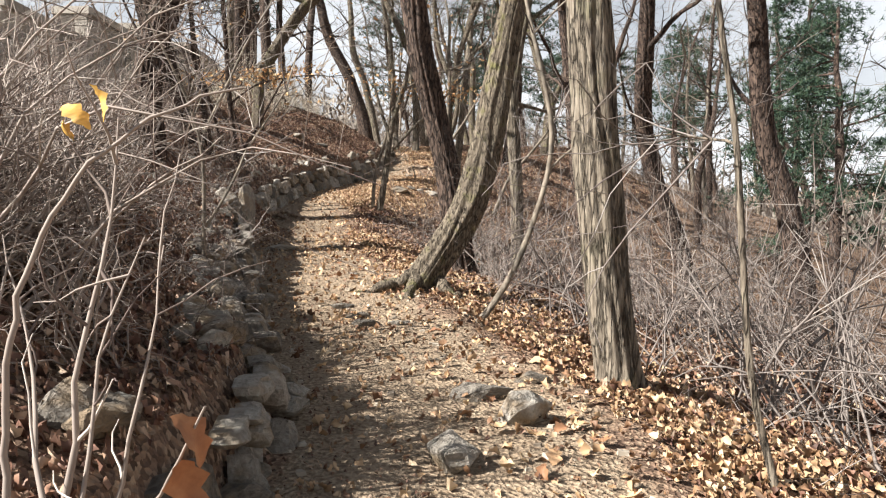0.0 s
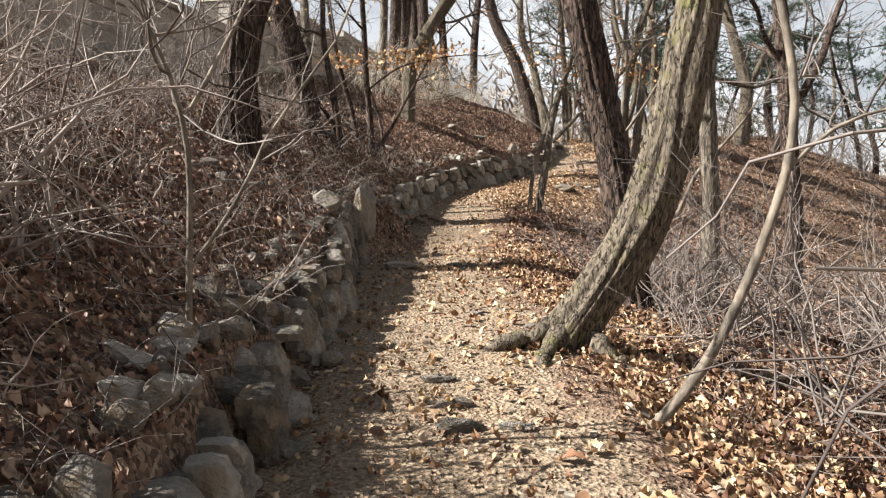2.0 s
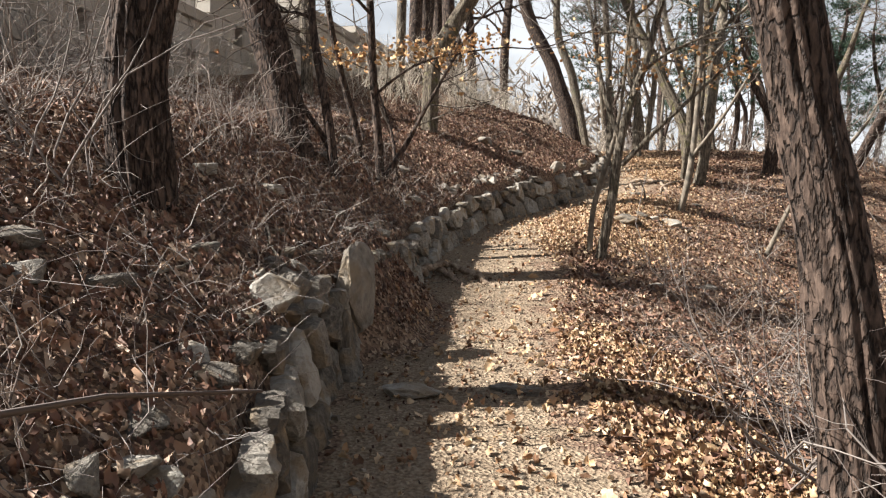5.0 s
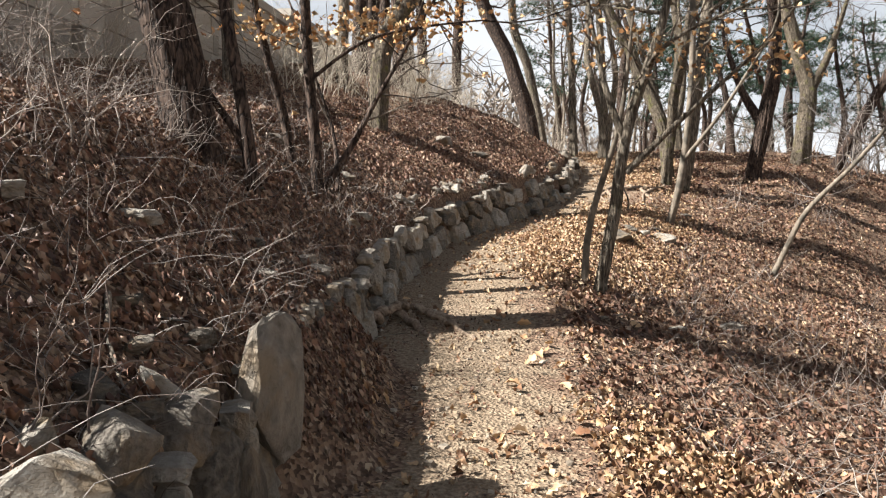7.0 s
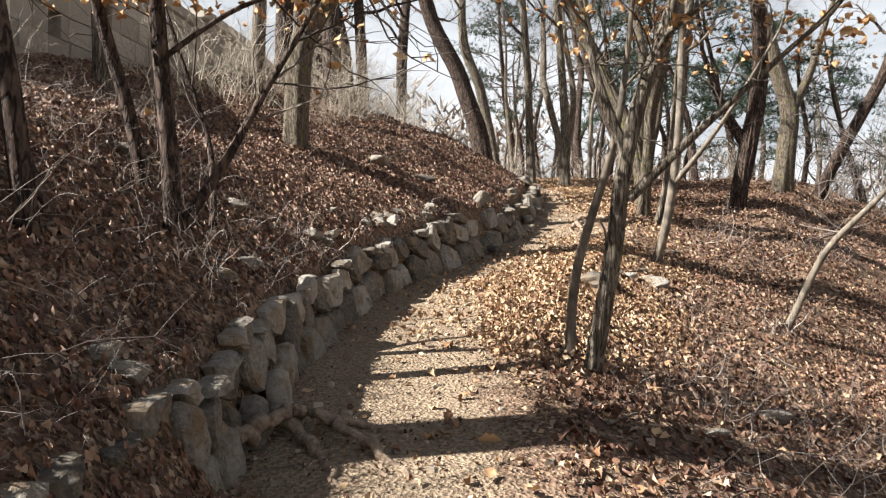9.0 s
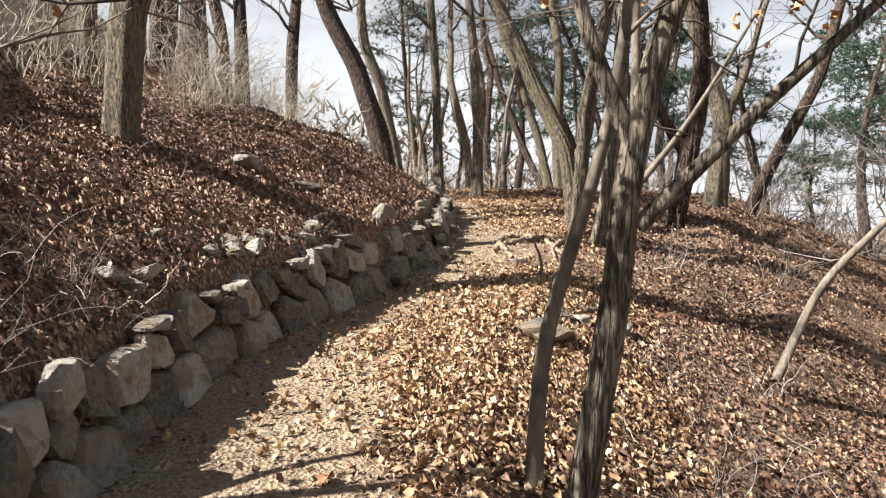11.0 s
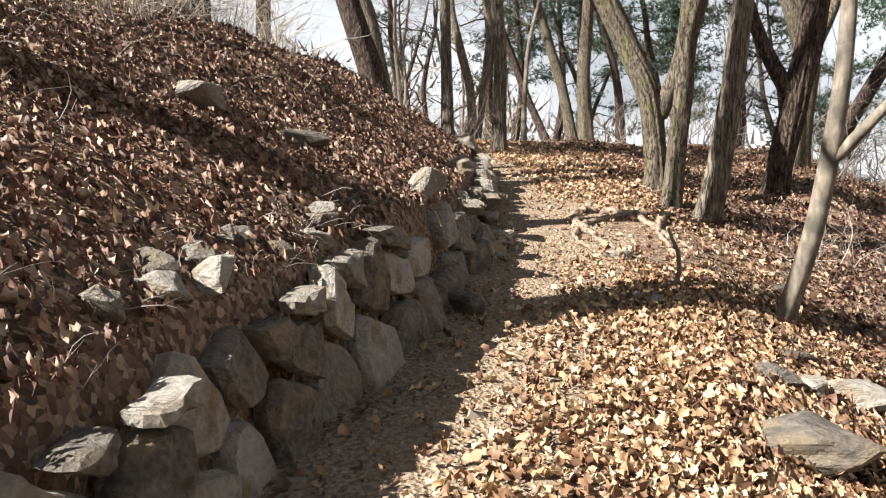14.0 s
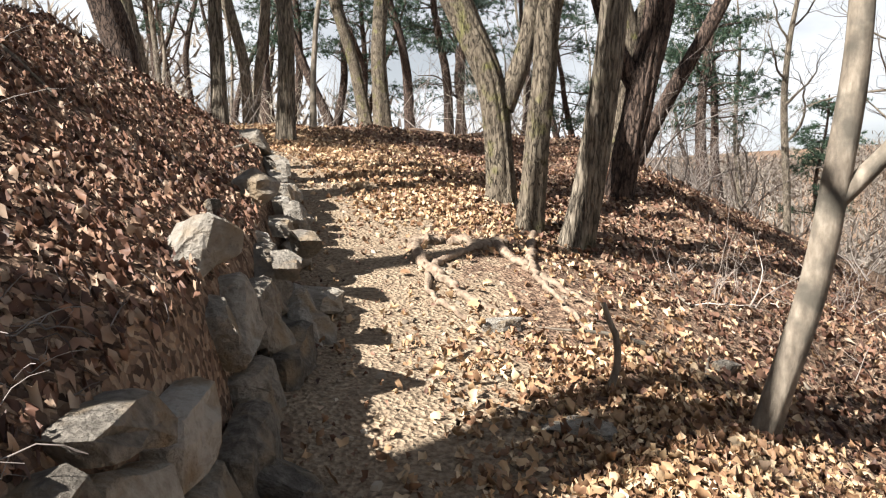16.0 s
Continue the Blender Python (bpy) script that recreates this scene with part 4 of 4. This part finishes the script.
# ---- shrubs ----
def shrub_mesh(seed, stems, length, spread, r, lift, branch, mat, tip=0.0018, arch=0.0, split=False):
    rng = np.random.default_rng(seed)
    out = []
    for _ in range(stems):
        t = Tubes()
        out.append(t)
        a = rng.uniform(0, 6.28)
        d = np.array([math.cos(a) * spread, math.sin(a) * spread, rng.uniform(0.5, 1.1)])
        base = np.array([rng.normal(0, 0.16), rng.normal(0, 0.16), -0.05])
        ln = length * rng.uniform(0.5, 1.15)
        r0 = r * rng.uniform(0.5, 1.2)
        p, _ = bent(base, d / np.linalg.norm(d), ln, 8, rng, 0.27, lift, arch)
        t.add(p, np.linspace(r0, tip, 9), 4)
        for i in range(2, 9):
            for _ in range(branch):
                if rng.random() < 0.62:
                    dd = (p[i] - p[i - 1]) / ln * 8 + rng.normal(0, 0.75, 3)
                    b, bd = bent(p[i], dd / np.linalg.norm(dd), ln * rng.uniform(0.12, 0.42), 3, rng, 0.28, 0.03)
                    br = r0 * (1 - i / 10) * 0.55
                    t.add(b, np.linspace(br, tip, 4), 3)
                    for j in (1, 2):
                        if rng.random() < 0.6:
                            d2 = bd + rng.normal(0, 0.8, 3)
                            c, _ = bent(b[j], d2 / np.linalg.norm(d2), ln * rng.uniform(0.06, 0.2), 2, rng, 0.3)
                            t.add(c, np.linspace(br * 0.6, tip * 0.8, 3), 3)
    if not split:
        whole = Tubes()
        for t in out:
            whole.f += [f + whole.n for f in t.f]
            whole.v += t.v
            whole.n += t.n
        return whole.mesh("stems", mat)
    return [t.mesh("stem", mat) for t in out]


BRAMBLES = [shrub_mesh(50 + i, 13, 1.7, 0.75, 0.0135, 0.02, 1, BRAMBLE, arch=0.22, split=True) for i in range(3)]
THICKETS = [shrub_mesh(60 + i, 10, 1.9, 0.4, 0.011, 0.05, 1, TWIG, split=True) for i in range(3)]
PALE = material("pale_dry_stems", [(0.2, (0.30, 0.255, 0.20)), (0.5, (0.44, 0.385, 0.31)), (0.85, (0.6, 0.54, 0.45))], 4, bump=0, island=0.75)
PALES = [shrub_mesh(70 + i, 16, 1.5, 0.55, 0.007, 0.03, 1, PALE, arch=0.1) for i in range(3)]
TUFTS = [shrub_mesh(80 + i, 9, 0.6, 0.7, 0.005, 0.02, 1, BRAMBLE, 0.0013, arch=0.1) for i in range(3)]
shrub_rng = np.random.default_rng(31)


def shrub(kind, x, y, scale, label, group):
    me = kind[int(shrub_rng.integers(len(kind)))]
    ob = new("shrub", None if isinstance(me, list) else me)
    ob.matrix_basis = pose(x, y, gz(x, y), shrub_rng.normal(0, 6), shrub_rng.normal(0, 6), shrub_rng.uniform(0, 360)) @ Matrix.Diagonal((scale, scale, scale * shrub_rng.uniform(0.85, 1.15), 1))
    for stem in me if isinstance(me, list) else ():
        part("stem", stem, ob)
    return tagged(ob, label, "shrub", group)


def scatter(kind, count, ylo, yhi, slo, shi, lo, hi, label, group):
    for _ in range(count):
        y = shrub_rng.uniform(ylo, yhi)
        shrub(kind, float(wall_x(y)) + shrub_rng.uniform(slo, shi), y, shrub_rng.uniform(lo, hi), label, group)


ARCH = "tangle of arching dry bramble stems"
scatter(BRAMBLES, 30, 2.8, 5.6, -2.3, -.9, .55, 1.0, ARCH, "brambles on the bank")
scatter(BRAMBLES, 8, 2.4, 3.6, -1.9, -1.0, .45, .75, ARCH, "brambles on the bank")
scatter(BRAMBLES, 12, 2.5, 4.3, -1.7, -.5, .32, .55, ARCH, "brambles on the bank")
scatter(BRAMBLES, 12, 5.4, 9.5, -3.6, -1.3, .4, .7, ARCH, "brambles on the bank")
scatter(THICKETS, 8, 3, 10, -4.2, -1.6, .7, 1.1, "bare upright shrub on the leafy bank", "brambles on the bank")
scatter(BRAMBLES, 13, 9.5, 15, -4.5, -1.3, .4, .7, ARCH, "brambles on the bank")
scatter(THICKETS, 11, 9, 17.5, -5.2, -2.4, .6, 1.0, "bare upright shrub on the leafy bank", "brambles on the bank")
scatter(THICKETS, 38, 2.8, 11.5, 2.75, 7, .7, 1.25, "bare grey thicket shrub on the downhill side", "downhill thicket")
scatter(BRAMBLES, 18, 4.5, 12, 2.7, 6, .5, .95, "arching dry bramble on the downhill side", "downhill thicket")
scatter(THICKETS, 18, 24, 37, 6.5, 12, 1.0, 1.7, "bare grey shrub on the downhill slope", "downhill thicket")
scatter(TUFTS, 40, 9, 25, 2.9, 6.0, .7, 1.3, "small dry twiggy shrub among the leaves", "low dry shrubs")
scatter(PALES, 38, 21, 34, -4.8, -2.7, .75, 1.25, "pale dry thin-stemmed shrub on the upper bank", "pale shrubs on the bank")
scatter(PALES, 12, 14, 24, -5.6, -3.6, .6, 1.0, "pale dry thin-stemmed shrub on the upper bank", "pale shrubs on the bank")
scatter(TUFTS, 60, 6, 18, -2.6, -.5, .4, .9, "small dry twiggy shrub on the leafy bank", "low dry shrubs")
scatter(THICKETS, 14, 33, 50, -8, 12, .8, 1.5, "bare grey undergrowth shrub among the far trees", "far undergrowth")
scatter(PALES, 8, 34, 46, -6, 9, .8, 1.4, "pale dry undergrowth shrub among the far trees", "far undergrowth")

def dry_stems(count, seed, ylo, yhi, slo, shi, reach=1.0):
    """Thin dead stems lying and arching over the leaves."""
    rng = np.random.default_rng(seed)
    t = Tubes()
    for _ in range(count):
        y = rng.uniform(ylo, yhi)
        x = float(wall_x(y)) + rng.uniform(slo, shi)
        a = rng.uniform(0, 6.28)
        p, d = bent((x, y, gz(x, y) - 0.02), (math.cos(a), math.sin(a), rng.uniform(0.15, 1.5)), reach * rng.uniform(0.2, 0.75), 5, rng, 0.22, 0, 0.3)
        p[:, 2] = np.maximum(p[:, 2], height(p[:, 0], p[:, 1]) + 0.01)
        r = rng.uniform(0.0016, 0.0042)
        t.add(p, np.linspace(r, 0.001, 6), 3)
        for k in (2, 4):
            if rng.random() < 0.6:
                b, _ = bent(p[k], d + rng.normal(0, 0.8, 3), reach * rng.uniform(0.08, 0.25), 2, rng, 0.3)
                t.add(b, np.linspace(r * 0.6, 0.0008, 3), 3)
    return t.mesh("dry_stems", TWIG)


tagged(new("dry_stems", dry_stems(1900, 61, 3.2, 18, -3.6, -0.25)), "fine grey dead stems tangled over the leafy bank", "undergrowth", kind="stuff")
tagged(new("dry_stems", dry_stems(500, 62, 18, 28, -4.2, -1.2, 0.5)), "fine grey dead stems tangled over the leafy bank", "undergrowth", kind="stuff")
tagged(new("dry_stems", dry_stems(1100, 63, 3, 18, 2.2, 6.5)), "fine dead stems standing among the downhill leaves", "undergrowth", kind="stuff")

tagged(new("dry_stems", dry_stems(700, 64, 3, 22, -0.6, -0.2, 0.35)), "dead grass stems and twigs along the wall's top", "undergrowth", kind="stuff")
BUSHES = [shrub_mesh(95 + i, 7, 1.45, 0.6, 0.017, 0.03, 1, BRAMBLE, 0.003, arch=0.1, split=True) for i in range(3)]
scatter(BUSHES, 6, 2.4, 3.5, -1.8, -1.0, .6, .9, "stout pale-stemmed leafless bush on the bank", "brambles on the bank")

# ---- woods beyond ----
pattern = []
for i in range(4):
    wood_bark = (BARK_DARK, BARK, BARK_DARK, BARK_SMOOTH)[i]
    lean = (-.5, .3, .1, -.2)[i]
    t = Tree("woodland_tree", 8 + i * 3.1, 47 + 2.3 * i, [(lean * .4, .05, 1.5), (lean, .1, 3.4)], (.15, .12, .18, .09)[i], 9 + i, wood_bark, "bare deciduous tree in the winter woods", 90 + i, 9, .25, 85, .04, .2,
             group="woods beyond", reach=2.8)
    pattern.append(t.top)
wood_rng = np.random.default_rng(17)


def plant(src, x, y, lo=0.8, hi=1.2):
    m = pose(x, y, gz(x, y) - 0.05, 0, 0, wood_rng.uniform(0, 360))
    ob = copy_thing(src, m)
    ob.scale = (1, 1, 1)
    k = wood_rng.uniform(lo, hi)
    ob.matrix_basis = m @ Matrix.Diagonal((k, k, k, 1))
    return ob


for n, xlo, xhi, ylo, yhi in ((11, -6, 12, 44, 64), (12, 8.5, 18, 14, 36), (12, 8, 22, 3, 16), (8, -8, -5.6, 24, 40), (10, -28, -17, 14, 50), (18, 10, 34, 26, 62), (6, -4, 16, 55, 75)):
    for _ in range(n):
        plant(pattern[int(wood_rng.integers(4))], wood_rng.uniform(xlo, xhi), wood_rng.uniform(ylo, yhi), 0.65, 1.0)


# two extra trees, added to dapple the bank and trail with shade
for x, y in ((-7.2, 20.2), (-6.3, 23.2)):
    plant(pattern[int(wood_rng.integers(4))], x, y)


def build_pine(x, y, seed, tall):
    rng = np.random.default_rng(seed)
    top = tagged(new("pine_tree"), "pine with dark blue-green needle tufts among bare trees", "pine tree", "pines beyond")
    top.location = (x, y, gz(x, y))
    line, _ = bent((0, 0, -.1), (rng.normal(0, .1), rng.normal(0, .1), 1), tall, 26, rng, .06, .03)
    t = Tubes()
    t.add(line, .17 * np.linspace(1, .2, 27), 12, .08, seed, 6, .2)
    part("trunk", t.mesh("trunk", BARK_DARK), top)
    tufts, sticks = [], Tubes()
    for i in range(30):
        k = int(rng.uniform(9, 26))
        a = rng.uniform(0, 6.28)
        b, _ = bent(line[k], (math.cos(a), math.sin(a), rng.uniform(0, .35)), rng.uniform(1.2, 2.8) * (1.2 - k / 40), 7, rng, .2)
        sticks.add(b, np.linspace(.03, .008, 8), 5)
        for q in b[3:]:
            for _ in range(9):
                tufts.append(q + rng.normal(0, .26, 3) * np.array([1, 1, .4]))
    tagged(part("bough_tangle", sticks.mesh("bough_tangle", BARK_DARK), top), kind="stuff")
    c = np.repeat(np.array(tufts), 11, 0)
    d = rng.normal(0, 1, c.shape) + np.array([0, 0, .5])
    d /= np.linalg.norm(d, axis=1)[:, None]
    side = np.cross(d, rng.normal(0, 1, c.shape))
    side /= np.linalg.norm(side, axis=1)[:, None]
    v = np.stack([c - side * .012, c + side * .012, c + d * .16], 1).reshape(-1, 3)
    tagged(part("needles", mesh_of("needles", v, np.arange(len(v)).reshape(-1, 3), NEEDLE, False), top, "tufts of dark green needles"), kind="stuff")
    return top


pines = [build_pine(6.5, 45, 5, 10), build_pine(11, 37, 6, 9), build_pine(-6.4, 30, 7, 9)]
for x, y in ((3.5, 50), (9.5, 52), (0, 55), (14, 40), (13, 30), (10, 24), (16, 22), (9, 17), (13, 12), (11.5, 7.5), (-3, 52), (19, 34), (6.5, 58), (4.5, 43), (8, 48), (12, 46), (16, 50), (1.5, 48), (22, 44)):
    plant(pines[int(wood_rng.integers(3))], x, y, .8, 1.15)


def far_woods(count):
    """Bare trees of the valley and the hills beyond, with their twigs as thin blades."""
    rng = wood_rng
    vs = []
    for _ in range(count):
        a = rng.uniform(-0.75, 1.35)
        r = rng.uniform(58, 260)
        x, y = r * math.sin(a), 15 + r * math.cos(a)
        z, h = gz(x, y), rng.uniform(7, 11)
        w = .12 + r * .0007
        trunk = np.array([[[x - w, y, z - .3], [x + w, y, z - .3], [x + rng.normal(0, .6), y, z + h]]])
        n = 60
        c = np.stack([x + rng.normal(0, 1.3, n), y + rng.normal(0, 1.3, n), z + h * rng.uniform(.25, 1.0, n)], 1)
        d = np.stack([rng.normal(0, .7, n), rng.normal(0, .7, n), rng.uniform(.1, 1.4, n)], 1)
        s = np.stack([np.full(n, w * .8), np.zeros(n), np.zeros(n)], 1)
        vs += [trunk, np.stack([c - s, c + s, c + d], 1)]
    v = np.concatenate(vs).reshape(-1, 3)
    return mesh_of("far_woods", v, np.arange(len(v)).reshape(-1, 3), FAR, False)


FAR = material("far_bare_woods", [(0.2, (0.16, 0.135, 0.115)), (0.5, (0.25, 0.215, 0.18)), (0.85, (0.34, 0.3, 0.25))], 2, bump=0, island=0.7)
tagged(new("far_woods", far_woods(2400)), "bare winter woods on the far hillside", "woods", kind="stuff")

# ---- fallen sticks ----
stick_rng = np.random.default_rng(77)
for i in range(34):
    y = stick_rng.uniform(3, 26)
    x = float(wall_x(y)) + (stick_rng.uniform(-2.2, -.4) if i % 2 else stick_rng.uniform(1.5, 4.5))
    a = stick_rng.uniform(0, 6.28)
    p, _ = bent((x, y, gz(x, y) + .03), (math.cos(a), math.sin(a), 0), stick_rng.uniform(.3, .9), 5, stick_rng, .12)
    p[:, 2] = height(p[:, 0], p[:, 1]) + .025
    t = Tubes()
    t.add(p, np.linspace(stick_rng.uniform(.008, .02), .004, 6), 6)
    tagged(new("stick", t.mesh("stick", BARK_SMOOTH)), "dry fallen stick lying on the leaves", "stick", "fallen sticks")
t = Tubes()
p, _ = bent((-.82, 22.55, gz(-.82, 22.55) - .05), (.12, .05, 1), .5, 6, stick_rng, .12)
t.add(p, np.linspace(.022, .012, 7), 7)
tagged(new("stick", t.mesh("stick", BARK_SMOOTH)), "short broken stick standing in the ground", "stick", "fallen sticks")

# ---- leaf litter ----
leaf_rng = np.random.default_rng(99)


def litter(name, count, weight, mat, size, label, plain=False, tilt=0.65):
    got = []
    have = 0
    while have < count:
        n = 60000
        y = leaf_rng.uniform(1.2, 34, n)
        x = leaf_rng.uniform(-8, 8, n)
        s = x - wall_x(y)
        patch = 0.5 + 0.5 * np.sin(2.3 * x + 1.7 * np.sin(1.1 * y)) * np.sin(1.9 * y + 1.4 * np.sin(1.7 * x))
        keep = leaf_rng.random(n) < weight(s, y, patch)
        got.append(np.stack([x, y], 1)[keep])
        have += int(keep.sum())
    xy = np.concatenate(got)[:count]
    x, y = xy[:, 0], xy[:, 1]
    e = 0.06
    sx, sy = (height(x + e, y) - height(x - e, y)) / (2 * e), (height(x, y + e) - height(x, y - e)) / (2 * e)
    z = height(x, y) + 0.008 + np.abs(leaf_rng.normal(0, 0.02, count))
    me = leaves_mesh(name, leaf_rng, np.stack([x, y, z], 1), size, tilt, mat, (np.clip(sx, -1.1, 1.1), np.clip(sy, -1.1, 1.1)), plain)
    return tagged(new(name, me), label, "fallen leaves", kind="stuff")


def on_bank(s, y, patch):
    s = s - 1.1 * np.interp(y, SLUMP_Y, SLUMP_S)
    return np.where(s < -0.26, np.where(s > -3.2, 0.75 + 0.25 * patch, 0.35), 0) * np.clip((36 - y) / 8, 0.2, 1)


def on_right(s, y, patch):
    bare = np.interp(y, [0, 6, 11, 16, 18.5, 21, 26, 31], [1.5, 1.75, 1.5, 1.45, 0.9, 0.85, 0.8, 0.5])
    leafy = np.clip((s - bare) / 0.45, 0, 1)
    thin = np.where(s > 0.05, np.interp(y, [0, 17, 19.5, 22, 30], [0.05, 0.05, 0.3, 0.35, 0.6]), 0)
    return np.maximum(leafy * (0.45 + 0.55 * patch) * np.where(s > 5.5, 0.35, 1), thin * (0.4 + 0.6 * patch) * np.where(y > 17, np.clip((s - 0.35) / 0.4, 0.12, 1), 1)) * (s > 0) * np.clip(np.hypot(s + wall_x(y) + 0.6, (y - 24.0) * 0.8) / 1.5, 0.15, 1) ** 2


# spread of the leaves coloured as sunlit, densest where the sun falls
def sunlit_leaves(s, y, patch):
    reach = np.interp(y, [0, 8, 13, 14, 17, 18.5, 24, 30], [3.0, 3.2, 3.0, 2.0, 2.2, 3.4, 2.6, 3.0])
    dense = np.interp(y, [0, 8, 12.6, 13.6, 16.6, 18, 22, 24, 34], [0.8, 1, 1, 0.2, 0.3, 1, 1, 0.6, 0.6])
    return on_right(s, y, patch) * dense * np.clip((reach - s) / 0.9, 0.04, 1)


litter("bank_leaf_litter", 90000, on_bank, LEAF, 0.052, "thick reddish-brown fallen oak leaves covering the bank", tilt=0.9)
litter("trail_leaf_litter", 52000, sunlit_leaves, LEAF_SUNLIT, 0.054, "fallen leaves beside the trail in sunlit tan and orange")
litter("downhill_leaf_litter", 60000, lambda s, y, p: on_right(s, y, 1 - p) * (s > 1.6), LEAF, 0.065, "brown fallen leaves on the downhill slope", True)

litter("trail_debris", 6500, lambda s, y, p: np.clip((s + 0.15) / 0.2, 0, 1) * np.clip((2.2 - s) / 0.5, 0, 1) * (0.2 + 0.8 * p), LEAF, 0.026, "crumbled leaf bits trodden into the earth trail", True)

# ---- near bramble with two dead leaves ----
t = Tubes()
near = np.random.default_rng(12)
base = np.array([-.95, 1.75, gz(-.95, 1.75)])
stemp = tagged(new("bramble"), "leggy dry bramble with curled brown and yellow leaves", "shrub")
for d, ln, r in (((.02, .05, 1), 1.3, .012), ((.3, .1, 1), 1.0, .008), ((-.3, .2, .9), 1.2, .01), ((-.1, .5, .8), 1.0, .008), ((.15, -.1, 1), .9, .007)):
    p, e = bent(base + near.normal(0, .08, 3) * np.array([1, 1, 0]), np.array(d) / np.linalg.norm(d), ln, 9, near, .13, 0, .1)
    t = Tubes()
    t.add(p, np.linspace(r, .002, 10), 6)
    for i in (3, 5, 6, 7, 8):
        dd = e + near.normal(0, .8, 3)
        b, _ = bent(p[i], dd / np.linalg.norm(dd), near.uniform(.15, .4), 4, near, .25)
        t.add(b, np.linspace(r * .5, .0015, 5), 4)
    part("stem", t.mesh("stem", BRAMBLE), stemp)
for pts, r in ((((0, 0, -.03), (-.06, 0, .45), (-.03, .01, .85), (.05, .03, 1.08), (.16, .06, 1.2), (.3, .1, 1.27), (.46, .14, 1.28)), .011), (((.1, 0, -.02), (.22, -.05, .2), (.36, -.1, .36), (.45, -.12, .58)), .007)):
    line = smooth_line([base + np.array(q) for q in pts], .05)
    t = Tubes()
    t.add(line + near.normal(0, .004, line.shape), np.linspace(r, .003, len(line)), 6)
    part("stem", t.mesh("stem", BRAMBLE), stemp)
leaf_near = material("curled_dead_leaf", [(0.25, (0.16, 0.06, 0.03)), (0.5, (0.34, 0.15, 0.07)), (0.75, (0.48, 0.26, 0.13))], 9, bump=0.4, bump_dist=0.01, rough=0.55)
leaf_gold = material("yellowed_leaf", [(0.3, (0.5, 0.25, 0.06)), (0.5, (0.72, 0.44, 0.12)), (0.75, (0.8, 0.6, 0.3))], 9, bump=0.3, bump_dist=0.01, rough=0.5)
for dx, dy, dz, rx, ry, rz, mat in ((.41, -.13, .40, 75, 80, 20, leaf_near), (.43, -.12, .50, 60, 65, 50, leaf_near), (.11, .05, 1.21, 50, 40, 0, leaf_gold), (.16, .06, 1.24, 20, 70, 50, leaf_gold), (.08, .05, 1.17, 70, 10, 100, leaf_gold)):
    part("dead_leaf", oak_leaf(near, .16 if mat is leaf_near else .09, mat), stemp, "curled dead oak leaf", m=pose(*(base + np.array([dx, dy, dz])), rx, ry, rz))

# ---- single leaves lying nearest the trail, as parts of the ground ----
LEAF_ONE = material("single_oak_leaf", [(0.1, (0.17, 0.08, 0.045)), (0.35, (0.36, 0.19, 0.10)), (0.65, (0.55, 0.37, 0.21)), (0.95, (0.72, 0.57, 0.40))], 22, bump=0.3, bump_dist=0.004, per_object=0.75, rough=0.6)
one_rng = np.random.default_rng(123)
ONE = [oak_leaf(one_rng, 0.115, LEAF_ONE) for _ in range(8)]
for i in range(280):
    y = one_rng.uniform(3, 24)
    x = float(wall_x(y)) + one_rng.uniform(0.9, 2.8)
    part("leaf", ONE[i % 8], ground, m=pose(x, y, gz(x, y) + 0.03, one_rng.normal(0, 20), one_rng.normal(0, 20), one_rng.uniform(0, 360)) @ Matrix.Scale(one_rng.uniform(0.7, 1.2), 4))
